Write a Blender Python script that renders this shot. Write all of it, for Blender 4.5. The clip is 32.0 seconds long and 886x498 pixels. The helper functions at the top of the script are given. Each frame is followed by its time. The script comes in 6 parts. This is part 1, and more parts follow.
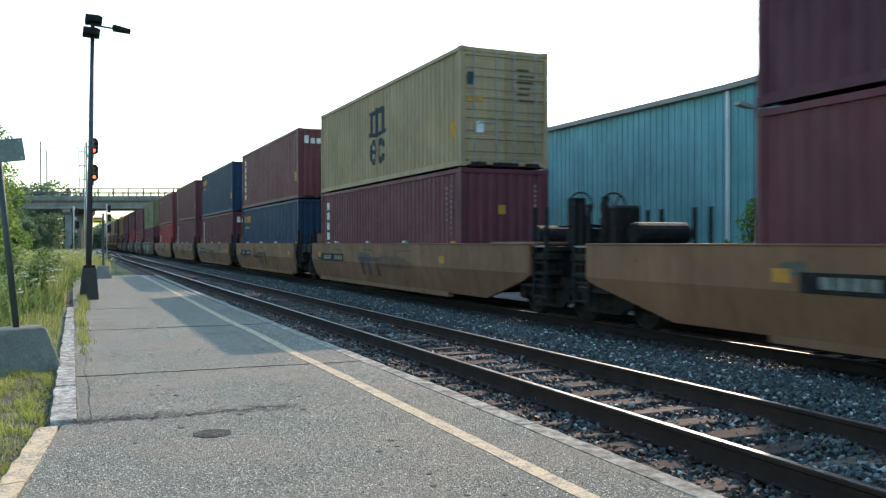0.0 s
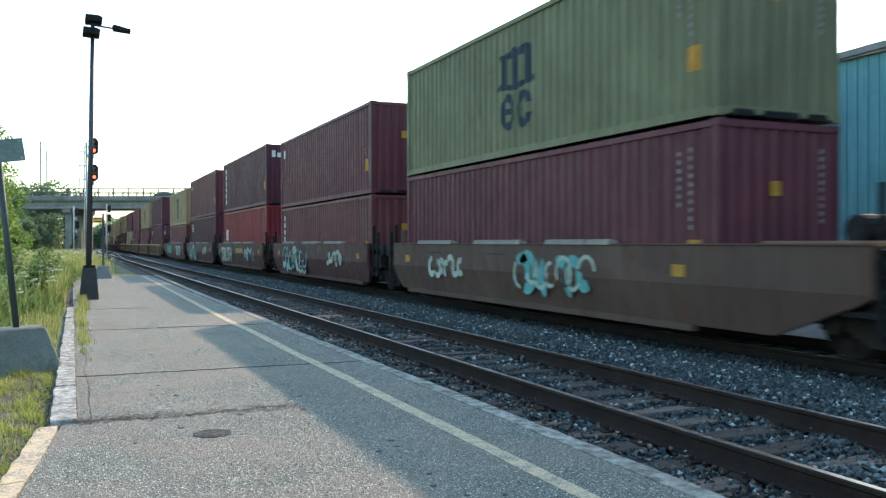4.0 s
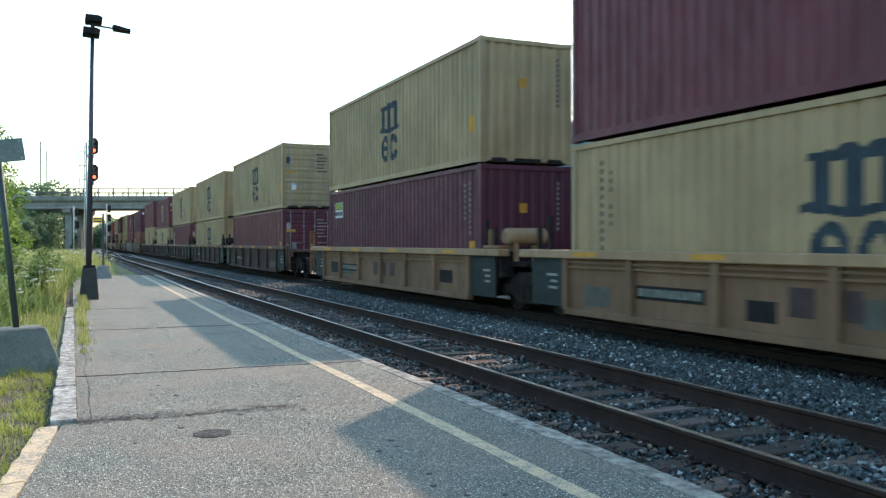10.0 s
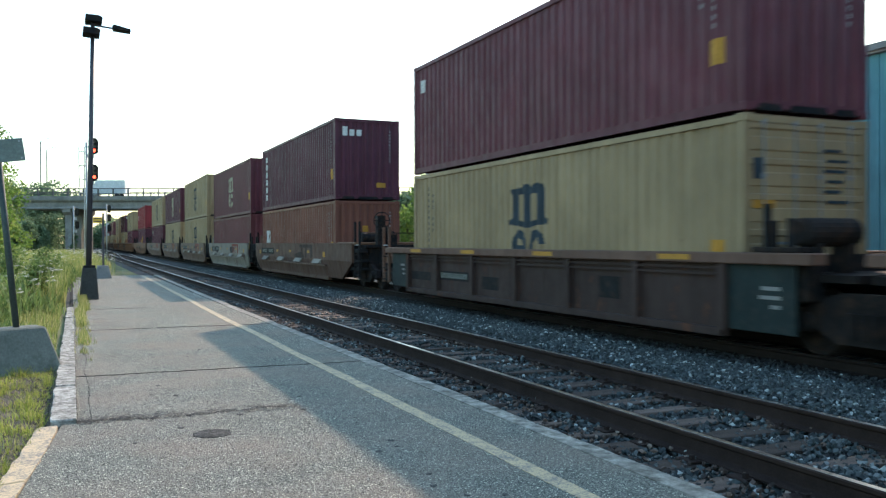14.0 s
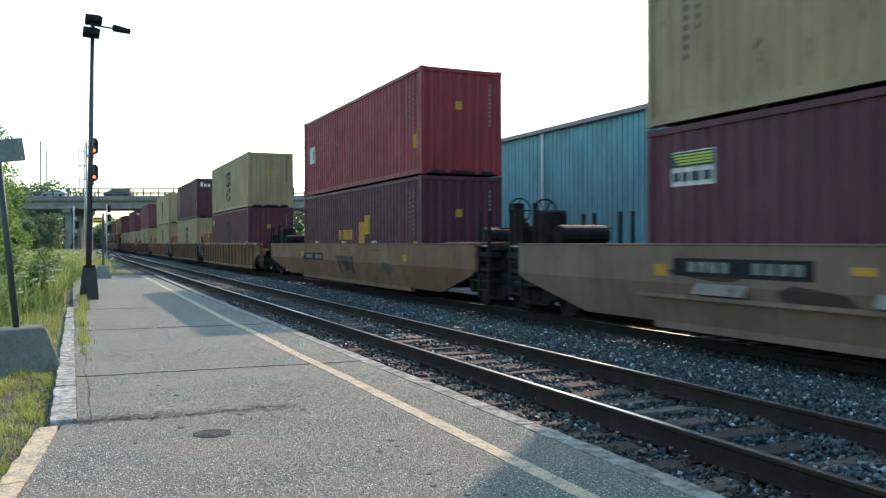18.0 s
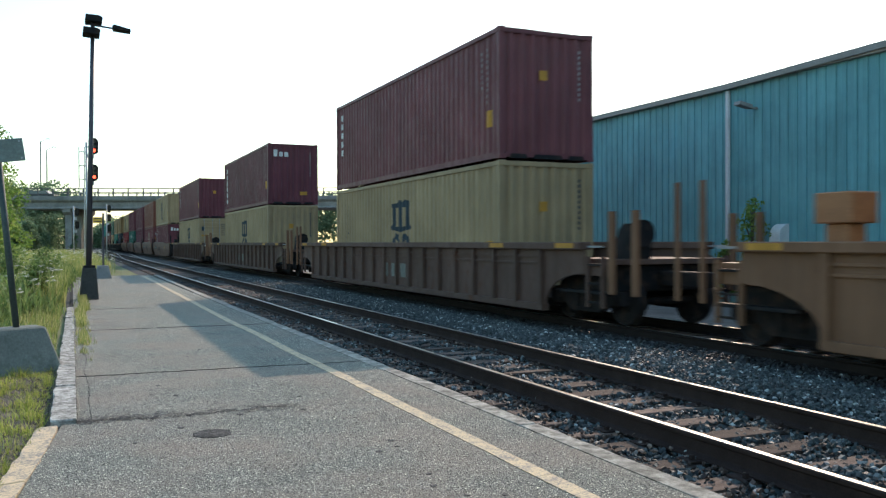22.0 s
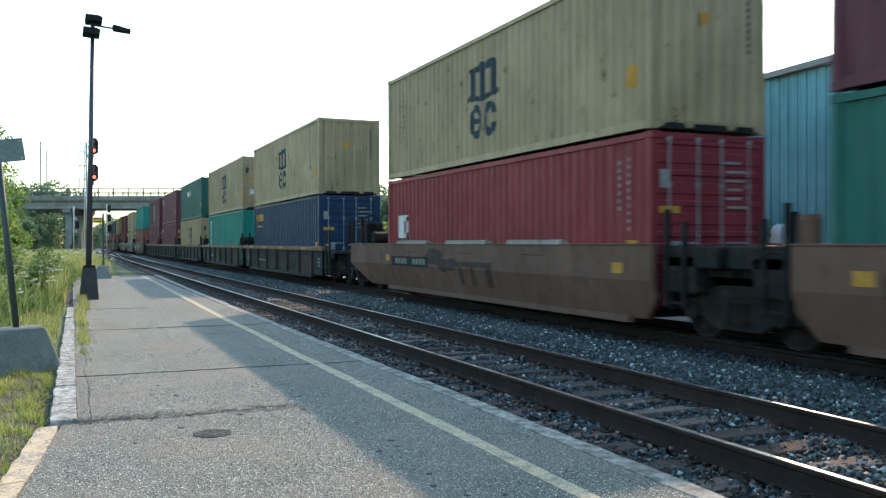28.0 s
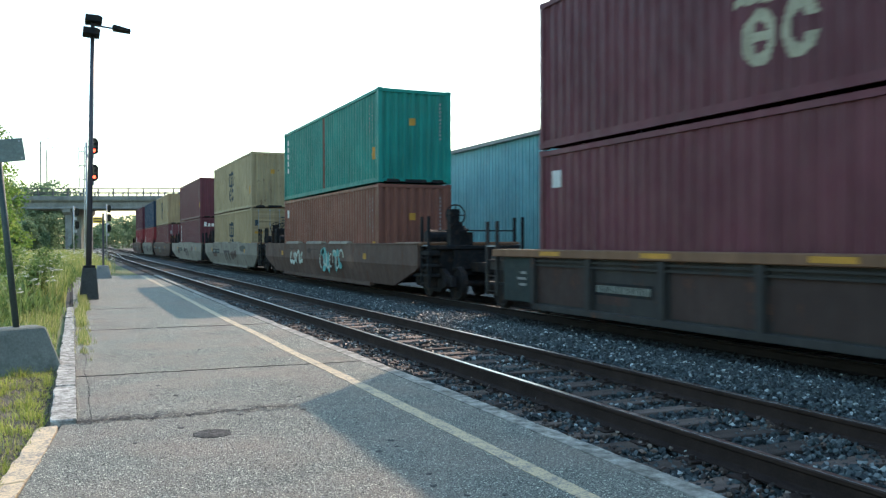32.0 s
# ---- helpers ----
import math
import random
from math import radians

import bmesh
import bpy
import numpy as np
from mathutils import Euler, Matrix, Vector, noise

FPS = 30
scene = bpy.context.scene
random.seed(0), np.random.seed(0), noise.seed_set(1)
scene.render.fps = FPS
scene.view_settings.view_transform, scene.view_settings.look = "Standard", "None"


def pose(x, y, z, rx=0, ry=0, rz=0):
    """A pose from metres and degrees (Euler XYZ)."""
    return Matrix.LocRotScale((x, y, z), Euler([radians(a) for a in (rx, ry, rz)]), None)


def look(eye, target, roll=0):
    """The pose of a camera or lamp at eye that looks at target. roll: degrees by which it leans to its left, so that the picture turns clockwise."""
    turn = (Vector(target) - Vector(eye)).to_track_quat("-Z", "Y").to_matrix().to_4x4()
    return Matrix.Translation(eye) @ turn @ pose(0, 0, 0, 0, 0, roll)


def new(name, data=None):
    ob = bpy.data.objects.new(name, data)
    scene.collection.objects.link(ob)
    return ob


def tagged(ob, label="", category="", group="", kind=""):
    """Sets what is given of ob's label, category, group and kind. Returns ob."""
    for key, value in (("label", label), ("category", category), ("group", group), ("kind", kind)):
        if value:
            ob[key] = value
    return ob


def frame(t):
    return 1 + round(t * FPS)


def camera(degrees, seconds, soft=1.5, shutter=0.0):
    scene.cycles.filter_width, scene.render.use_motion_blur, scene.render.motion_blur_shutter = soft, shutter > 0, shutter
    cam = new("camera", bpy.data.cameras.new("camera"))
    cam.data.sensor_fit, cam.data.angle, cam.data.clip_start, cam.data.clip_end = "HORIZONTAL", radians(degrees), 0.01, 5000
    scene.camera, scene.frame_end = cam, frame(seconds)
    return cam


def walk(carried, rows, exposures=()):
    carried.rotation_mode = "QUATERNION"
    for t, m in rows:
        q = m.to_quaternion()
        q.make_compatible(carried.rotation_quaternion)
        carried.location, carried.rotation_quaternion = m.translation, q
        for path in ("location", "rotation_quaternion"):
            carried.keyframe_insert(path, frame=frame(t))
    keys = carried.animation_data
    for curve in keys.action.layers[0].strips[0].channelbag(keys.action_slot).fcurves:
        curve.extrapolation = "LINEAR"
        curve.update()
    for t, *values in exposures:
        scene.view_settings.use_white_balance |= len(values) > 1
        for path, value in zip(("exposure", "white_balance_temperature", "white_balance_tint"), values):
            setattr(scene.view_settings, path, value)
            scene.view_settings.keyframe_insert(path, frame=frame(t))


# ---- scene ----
# ---- camera: stands still on the platform ----
CLIP = 32.0
cam = camera(56.07, CLIP, soft=1.3, shutter=0.18)
EYE = Vector((0.0, 0.0, 1.509))
YAW, PITCH = radians(24.089), radians(-0.489)
AHEAD = Vector((math.sin(YAW) * math.cos(PITCH), math.cos(YAW) * math.cos(PITCH), math.sin(PITCH)))
CAM_POSE = look(EYE, EYE + AHEAD * 20, -0.166)
STOPS = ((0, 1.07), (1, 1.25), (2, 1.33), (3, 1.35), (6, 1.30), (7, 1.22), (8, 1.30), (9, 1.35), (10, 1.31), (11, 1.02), (12, 1.17), (13, 1.15), (14, 1.17), (17, 1.21), (18, 1.09), (19, 0.95), (20, 1.05), (21, 0.96), (22, 0.86), (23, 0.94), (24, 1.01), (25, 1.03), (28, 1.29), (29, 1.10), (30, 1.19), (31, 1.29), (CLIP, 1.25))
walk(cam, [(0, CAM_POSE), (CLIP, CAM_POSE)], [(t, stops, 6200, -3) for t, stops in STOPS])

# ---- daylight: low sun behind the train ----
SUN_AZ, SUN_EL = radians(44.4), radians(33.2)
world = bpy.data.worlds.new("sky")
scene.world = world
world.use_nodes = True
wn = world.node_tree
sky = wn.nodes.new("ShaderNodeTexSky")
sky.sky_type, sky.sun_disc = "NISHITA", False
sky.sun_elevation, sky.sun_rotation = SUN_EL, SUN_AZ
sky.air_density, sky.dust_density, sky.ozone_density = 1.3, 1.2, 2.0
wn.links.new(sky.outputs[0], wn.nodes["Background"].inputs[0])
wn.nodes["Background"].inputs[1].default_value = 0.15
sun = new("sun", bpy.data.lights.new("sun", "SUN"))
sun.data.energy, sun.data.angle, sun.data.color = 2.08, radians(0.55), (1.0, 0.67, 0.525)
SUN_WAY = Vector((math.sin(SUN_AZ) * math.cos(SUN_EL), math.cos(SUN_AZ) * math.cos(SUN_EL), math.sin(SUN_EL)))
sun.matrix_world = look(SUN_WAY * 60, (0, 0, 0))
# ---- materials ----
def node_mat(name):
    m = bpy.data.materials.new(name)
    m.use_nodes = True
    return m, m.node_tree.nodes, m.node_tree.links, m.node_tree.nodes["Principled BSDF"]


def noise_of(n, l, scale, detail=4.0, rough=0.6, stretch=(1, 1, 1), space="Object"):
    co = n.new("ShaderNodeTexCoord")
    mp = n.new("ShaderNodeMapping")
    mp.inputs["Scale"].default_value = stretch
    tx = n.new("ShaderNodeTexNoise")
    tx.inputs["Scale"].default_value, tx.inputs["Detail"].default_value, tx.inputs["Roughness"].default_value = scale, detail, rough
    l.new(co.outputs[space], mp.inputs[0])
    l.new(mp.outputs[0], tx.inputs["Vector"])
    return tx.outputs["Fac"]


def ramp(n, l, fac, stops):
    r = n.new("ShaderNodeValToRGB")
    while len(r.color_ramp.elements) < len(stops):
        r.color_ramp.elements.new(0.5)
    for e, (p, c) in zip(r.color_ramp.elements, stops):
        e.position, e.color = p, (*c, 1) if len(c) == 3 else c
    l.new(fac, r.inputs[0])
    return r.outputs[0]


def mix(n, l, fac, a, b, mode="MIX"):
    m = n.new("ShaderNodeMix")
    m.data_type, m.blend_type = "RGBA", mode
    for sock, v in ((m.inputs[0], fac), (m.inputs[6], a), (m.inputs[7], b)):
        if isinstance(v, bpy.types.NodeSocket):
            l.new(v, sock)
        elif isinstance(v, (int, float)):
            sock.default_value = v
        else:
            sock.default_value = (*v, 1)
    return m.outputs[2]


def bump(n, l, b, height, strength, dist=0.01):
    k = n.new("ShaderNodeBump")
    k.inputs["Strength"].default_value, k.inputs["Distance"].default_value = strength, dist
    l.new(height, k.inputs["Height"])
    l.new(k.outputs[0], b.inputs["Normal"])


def tint(c, k):
    return tuple(min(1.0, v * k) for v in c)


def blotchy(name, c, rough=0.8, big=1.2, fine=40.0, spread=0.35, relief=0.3, metal=0.0, stretch=(1, 1, 1), dirt=None, dirt_amount=0.4, space="Object"):
    """A surface of colour c with wear at two scales."""
    m, n, l, b = node_mat(name)
    a = noise_of(n, l, big, 5, 0.65, stretch, space)
    f = noise_of(n, l, fine, 4, 0.7, stretch, space)
    col = ramp(n, l, a, [(0.3, tint(c, 1 - spread)), (0.7, tint(c, 1 + spread))])
    col = mix(n, l, 0.6, col, ramp(n, l, f, [(0.3, (0.6, 0.6, 0.6)), (0.7, (1.25, 1.25, 1.25))]), "MULTIPLY")
    if dirt:
        d = noise_of(n, l, big * 2.3, 6, 0.7, stretch, space)
        col = mix(n, l, ramp(n, l, d, [(0.62 - dirt_amount * 0.3, (0, 0, 0)), (0.78 - dirt_amount * 0.2, (1, 1, 1))]), col, dirt)
    l.new(col, b.inputs["Base Color"])
    b.inputs["Roughness"].default_value, b.inputs["Metallic"].default_value = rough, metal
    if metal < 0.3 and rough > 0.5:
        b.inputs["Specular IOR Level"].default_value = 0.28
    bump(n, l, b, f, relief)
    return m


def steel_paint(name, c, rust=0.35, rough=0.5):
    """Weathered paint on container steel: faded patches, upright streaks, rust spots."""
    m, n, l, b = node_mat(name)
    info = n.new("ShaderNodeObjectInfo")
    a = noise_of(n, l, 0.7, 5, 0.6)
    streak = noise_of(n, l, 1.0, 4, 0.65, (6, 6, 0.35))
    fine = noise_of(n, l, 55, 3, 0.6)
    col = ramp(n, l, a, [(0.3, tint(c, 0.78)), (0.72, tint(c, 1.15))])
    col = mix(n, l, 0.5, col, ramp(n, l, streak, [(0.3, (0.62, 0.6, 0.58)), (0.65, (1.12, 1.12, 1.12))]), "MULTIPLY")
    spots = noise_of(n, l, 3.2, 8, 0.75, (1, 1, 0.6))
    edge = 0.74 - 0.14 * rust
    col = mix(n, l, ramp(n, l, spots, [(edge - 0.05, (0, 0, 0)), (edge + 0.02, (1, 1, 1))]), col, (0.11, 0.05, 0.03))
    val = n.new("ShaderNodeMapRange")
    val.inputs[3].default_value, val.inputs[4].default_value = 0.9, 1.1
    l.new(info.outputs["Random"], val.inputs[0])
    hs = n.new("ShaderNodeHueSaturation")
    l.new(val.outputs[0], hs.inputs["Value"])
    l.new(col, hs.inputs["Color"])
    l.new(hs.outputs[0], b.inputs["Base Color"])
    b.inputs["Specular IOR Level"].default_value = 0.28
    rr = ramp(n, l, spots, [(0.4, (rough - 0.08,) * 3), (0.7, (rough + 0.25,) * 3)])
    l.new(rr, b.inputs["Roughness"])
    bump(n, l, b, fine, 0.08, 0.004)
    return m


def plain(name, c, rough=0.6, metal=0.0):
    return blotchy(name, c, rough, 3.0, 60, 0.15, 0.1, metal)


PAINT = {
    "maroon": steel_paint("paint_maroon", (0.118, 0.033, 0.046), 0.35),
    "oxide": steel_paint("paint_oxide", (0.143, 0.046, 0.053), 0.4),
    "brick": steel_paint("paint_brick", (0.185, 0.072, 0.050), 0.45),
    "purple": steel_paint("paint_purple", (0.088, 0.024, 0.042), 0.3),
    "red": steel_paint("paint_red", (0.220, 0.027, 0.037), 0.25),
    "yellow": steel_paint("paint_yellow", (0.330, 0.244, 0.138), 0.3),
    "rusty": steel_paint("paint_faded_yellow", (0.355, 0.270, 0.155), 0.7),
    "olive": steel_paint("paint_olive", (0.165, 0.165, 0.092), 0.4),
    "blue": steel_paint("paint_blue", (0.012, 0.036, 0.084), 0.25),
    "teal": steel_paint("paint_teal", (0.022, 0.215, 0.175), 0.3),
    "green": steel_paint("paint_green", (0.020, 0.105, 0.085), 0.35),
}
CAR = {
    "tan": steel_paint("car_tan", (0.182, 0.096, 0.053), 0.5, 0.6),
    "sand": steel_paint("car_sand", (0.300, 0.200, 0.118), 0.45, 0.6),
    "brown": steel_paint("car_brown", (0.132, 0.076, 0.055), 0.8, 0.65),
    "grey": steel_paint("car_grey", (0.104, 0.064, 0.050), 0.8, 0.7),
    "dark": steel_paint("car_dark", (0.034, 0.032, 0.031), 0.7, 0.7),
    "umber": steel_paint("car_umber", (0.050, 0.031, 0.027), 0.8, 0.7),
    "buff": steel_paint("car_buff", (0.172, 0.103, 0.062), 0.5, 0.65),
    "beige": steel_paint("car_beige", (0.190, 0.128, 0.094), 0.5, 0.65),
    "wine": steel_paint("car_wine", (0.080, 0.036, 0.036), 0.7, 0.6),
    "pale": steel_paint("car_pale", (0.260, 0.230, 0.190), 0.8, 0.7),
}
M_BLACKSTEEL = blotchy("black_steel", (0.014, 0.015, 0.017), 0.7, 2.5, 50, 0.4, 0.25, 0.1, dirt=(0.045, 0.032, 0.024))
M_GRIME = blotchy("grimy_steel", (0.020, 0.018, 0.018), 0.8, 2.0, 40, 0.4, 0.3, 0.1, dirt=(0.050, 0.032, 0.022))
M_BRIGHT = blotchy("worn_bright_steel", (0.55, 0.53, 0.50), 0.28, 2.0, 60, 0.2, 0.05, 1.0)
M_BAR = blotchy("dull_galvanised_bar", (0.27, 0.28, 0.29), 0.55, 3.0, 60, 0.3, 0.1, 0.25)
M_GALV = blotchy("galvanised_steel", (0.42, 0.43, 0.44), 0.45, 3.0, 60, 0.2, 0.1, 0.7)
M_RAILSIDE = blotchy("rail_rust", (0.034, 0.022, 0.018), 0.8, 3.0, 70, 0.35, 0.4, 0.0)
M_WHITE = blotchy("white_marking", (0.62, 0.62, 0.60), 0.7, 3.0, 30, 0.2, 0.1)
M_CREAM = blotchy("cream_marking", (0.36, 0.33, 0.245), 0.7, 2.0, 30, 0.25, 0.1)
M_INK = blotchy("dark_marking", (0.030, 0.045, 0.060), 0.7, 2.0, 30, 0.3, 0.1)
M_GOLD = blotchy("yellow_marking", (0.46, 0.235, 0.035), 0.6, 3.0, 30, 0.2, 0.1)
M_LIME = blotchy("lime_marking", (0.42, 0.50, 0.08), 0.6, 3.0, 30, 0.2, 0.1)
M_NAVY = blotchy("navy_marking", (0.03, 0.05, 0.14), 0.6, 3.0, 30, 0.2, 0.1)
M_SEA = blotchy("sea_green_marking", (0.10, 0.30, 0.27), 0.6, 3.0, 30, 0.25, 0.1)
M_SPRAY = blotchy("spray_paint_pale", (0.42, 0.46, 0.40), 0.7, 2.0, 30, 0.3, 0.1)
M_SPRAYTEAL = blotchy("spray_paint_teal", (0.14, 0.36, 0.34), 0.7, 2.0, 30, 0.3, 0.1)
M_PATCHTEAL = blotchy("grey_green_patch", (0.070, 0.100, 0.094), 0.75, 4.0, 30, 0.4, 0.1, dirt=(0.10, 0.075, 0.055), dirt_amount=0.9)
M_CODE = blotchy("weathered_code_marking", (0.27, 0.24, 0.235), 0.7, 5.0, 40, 0.4, 0.1)
M_FADED = blotchy("faded_marking", (0.17, 0.18, 0.16), 0.7, 8.0, 60, 0.45, 0.1)
M_DULLDARK = blotchy("dull_dark_marking", (0.060, 0.040, 0.040), 0.7, 2.0, 30, 0.3, 0.1)
M_TEALBLACK = blotchy("dark_teal_panel", (0.015, 0.027, 0.028), 0.7, 2.0, 40, 0.35, 0.2, dirt=(0.035, 0.038, 0.034))
M_DULLRED = blotchy("dull_red_marking", (0.22, 0.05, 0.03), 0.7, 2.0, 30, 0.3, 0.1)
M_ORANGE = blotchy("orange_paint", (0.29, 0.135, 0.062), 0.6, 2.0, 40, 0.25, 0.1)


def asphalt():
    """Open-textured old asphalt: pale and dark chips, pits, oil and dust."""
    m, n, l, b = node_mat("platform_asphalt")
    big = noise_of(n, l, 0.35, 6, 0.6)
    mid = noise_of(n, l, 2.6, 6, 0.65)
    co = n.new("ShaderNodeTexCoord")
    def cells(scale):
        vo = n.new("ShaderNodeTexVoronoi")
        vo.inputs["Scale"].default_value = scale
        l.new(co.outputs["Object"], vo.inputs["Vector"])
        one = n.new("ShaderNodeSeparateColor")
        l.new(vo.outputs["Color"], one.inputs[0])
        return vo, one
    chip, tone = cells(105)
    sand, grey = cells(190)
    col = ramp(n, l, big, [(0.3, (0.190, 0.204, 0.174)), (0.7, (0.250, 0.262, 0.222))])
    col = mix(n, l, 0.7, col, ramp(n, l, mid, [(0.3, (0.82, 0.82, 0.82)), (0.7, (1.14, 1.14, 1.14))]), "MULTIPLY")
    col = mix(n, l, 0.9, col, ramp(n, l, tone.outputs[0], [(0.0, (0.16, 0.17, 0.18)), (0.34, (0.72, 0.73, 0.74)), (0.78, (1.15, 1.14, 1.12)), (0.90, (1.7, 1.68, 1.62)), (1.0, (4.2, 4.1, 3.9))]), "MULTIPLY")
    col = mix(n, l, 0.5, col, ramp(n, l, grey.outputs[0], [(0.0, (0.45, 0.46, 0.47)), (0.6, (1.05, 1.05, 1.04)), (1.0, (1.9, 1.88, 1.82))]), "MULTIPLY")
    pits = noise_of(n, l, 80, 2, 0.55)
    col = mix(n, l, ramp(n, l, pits, [(0.38, (0.9, 0.9, 0.9)), (0.46, (0, 0, 0))]), col, (0.035, 0.037, 0.04))
    warm = noise_of(n, l, 0.9, 3, 0.5)
    col = mix(n, l, ramp(n, l, warm, [(0.40, (0, 0, 0)), (0.70, (0.5, 0.5, 0.5))]), col, (0.285, 0.228, 0.178))
    oil = noise_of(n, l, 1.1, 8, 0.8)
    col = mix(n, l, ramp(n, l, oil, [(0.62, (0, 0, 0)), (0.74, (0.5, 0.5, 0.5))]), col, (0.11, 0.11, 0.11))
    l.new(col, b.inputs["Base Color"])
    b.inputs["Roughness"].default_value = 0.86
    deep = mix(n, l, 0.45, chip.outputs["Distance"], pits)
    bump(n, l, b, deep, 1.0, 0.016)
    return m


def worn_line(name, c, gone=0.5):
    """Line paint worn through to the asphalt below it."""
    m, n, l, b = node_mat(name)
    w = noise_of(n, l, 5.0, 8, 0.75)
    f = noise_of(n, l, 60, 3, 0.6)
    k = mix(n, l, 0.5, w, f)
    col = mix(n, l, ramp(n, l, k, [(gone - 0.08, (0, 0, 0)), (gone + 0.05, (1, 1, 1))]), c, (0.21, 0.198, 0.18))
    l.new(col, b.inputs["Base Color"])
    b.inputs["Roughness"].default_value = 0.8
    bump(n, l, b, f, 0.3, 0.005)
    return m


M_ASPHALT = asphalt()
M_LINE = worn_line("yellow_line_paint", (0.56, 0.455, 0.275), 0.54)
M_KERB = blotchy("kerb_concrete", (0.56, 0.55, 0.50), 0.9, 6.0, 34, 0.3, 0.45, dirt=(0.15, 0.145, 0.125), dirt_amount=0.85)
M_KERBYELLOW = worn_line("kerb_yellow_paint", (0.62, 0.49, 0.30), 0.53)
M_EDGE = blotchy("edge_concrete", (0.45, 0.435, 0.375), 0.9, 3.0, 45, 0.35, 0.8, dirt=(0.13, 0.125, 0.105), dirt_amount=0.8)
M_CRACK = plain("crack_dirt", (0.045, 0.045, 0.043), 0.95)
M_PATCH = blotchy("tar_patch", (0.06, 0.06, 0.058), 0.8, 4, 60, 0.3, 0.5)
M_IRON = blotchy("cover_iron", (0.052, 0.052, 0.050), 0.9, 9, 90, 0.4, 1.0, 0.0, dirt=(0.12, 0.12, 0.11), dirt_amount=0.5)
# far track bed: grease and the train's shade, both put into the colour
M_OILSHADEBED = blotchy("oily_ballast", (0.011, 0.011, 0.012), 0.9, 1.5, 28, 0.35, 1.0)
# copy of the rail steel for the far rails, shade painted into its colour
M_DARKRAIL = blotchy("shaded_rail_steel", (0.018, 0.013, 0.011), 0.75, 3.0, 70, 0.3, 0.3)
M_DARKBLOCK = blotchy("dark_cast_concrete", (0.075, 0.074, 0.068), 0.9, 1.8, 40, 0.25, 0.35, dirt=(0.045, 0.045, 0.042))
M_BLOCK = blotchy("cast_concrete", (0.30, 0.295, 0.28), 0.9, 1.8, 40, 0.25, 0.35, dirt=(0.17, 0.17, 0.16))
M_POLE = blotchy("dark_pole_paint", (0.050, 0.048, 0.062), 0.5, 2, 40, 0.2, 0.1)
M_SIGNBACK = blotchy("sign_back_metal", (0.19, 0.225, 0.21), 0.6, 3, 40, 0.25, 0.1, 0.2)
M_TIE = blotchy("weathered_tie_wood", (0.142, 0.108, 0.088), 0.9, 3.0, 30, 0.4, 0.6, stretch=(0.3, 4, 4), dirt=(0.10, 0.075, 0.055))


for dull in (M_BLACKSTEEL, M_GRIME, M_RAILSIDE, M_DARKRAIL, M_OILSHADEBED):
    dull.node_tree.nodes["Principled BSDF"].inputs["Specular IOR Level"].default_value = 0.15


def vary(m, low, high):
    """Let each object of a material differ a little in brightness."""
    n, l = m.node_tree.nodes, m.node_tree.links
    sock = n["Principled BSDF"].inputs["Base Color"]
    src = sock.links[0].from_socket
    info, span, hs = n.new("ShaderNodeObjectInfo"), n.new("ShaderNodeMapRange"), n.new("ShaderNodeHueSaturation")
    span.inputs[3].default_value, span.inputs[4].default_value = low, high
    l.new(info.outputs["Random"], span.inputs[0])
    l.new(span.outputs[0], hs.inputs["Value"])
    l.new(src, hs.inputs["Color"])
    l.new(hs.outputs[0], sock)


vary(M_TIE, 0.45, 1.35)
M_BALLASTBED = blotchy("ballast_bed", (0.050, 0.054, 0.056), 0.95, 1.5, 28, 0.35, 1.0)
M_GRAVEL = blotchy("far_gravel", (0.16, 0.15, 0.135), 0.95, 0.5, 12, 0.35, 0.8)
M_DIRT = blotchy("bare_soil", (0.135, 0.118, 0.088), 0.95, 1.6, 26, 0.4, 1.0, dirt=(0.07, 0.065, 0.055))
M_RAILING = blotchy("railing_steel", (0.085, 0.09, 0.092), 0.6, 2, 30, 0.2, 0.1)
M_FIELD = blotchy("field_soil_and_grass", (0.14, 0.165, 0.07), 0.95, 0.6, 9, 0.4, 0.8, dirt=(0.13, 0.11, 0.07))
M_BRIDGE = blotchy("bridge_concrete", (0.25, 0.245, 0.23), 0.9, 0.5, 6, 0.25, 0.2, dirt=(0.16, 0.155, 0.145))
M_SIDING = None


def islands(name, stops, rough=0.8, trans=0.0, space_noise=0.25):
    """Many small pieces in one mesh, each with a shade of its own."""
    m, n, l, b = node_mat(name)
    g = n.new("ShaderNodeNewGeometry")
    col = ramp(n, l, g.outputs["Random Per Island"], stops)
    v = noise_of(n, l, 0.9, 4, 0.6)
    col = mix(n, l, space_noise * 2, col, ramp(n, l, v, [(0.3, (0.65, 0.65, 0.65)), (0.7, (1.3, 1.3, 1.3))]), "MULTIPLY")
    l.new(col, b.inputs["Base Color"])
    b.inputs["Roughness"].default_value = rough
    if trans:
        t = n.new("ShaderNodeBsdfTranslucent")
        l.new(col, t.inputs[0])
        s = n.new("ShaderNodeMixShader")
        s.inputs[0].default_value = trans
        l.new(b.outputs[0], s.inputs[1])
        l.new(t.outputs[0], s.inputs[2])
        l.new(s.outputs[0], n["Material Output"].inputs[0])
    return m


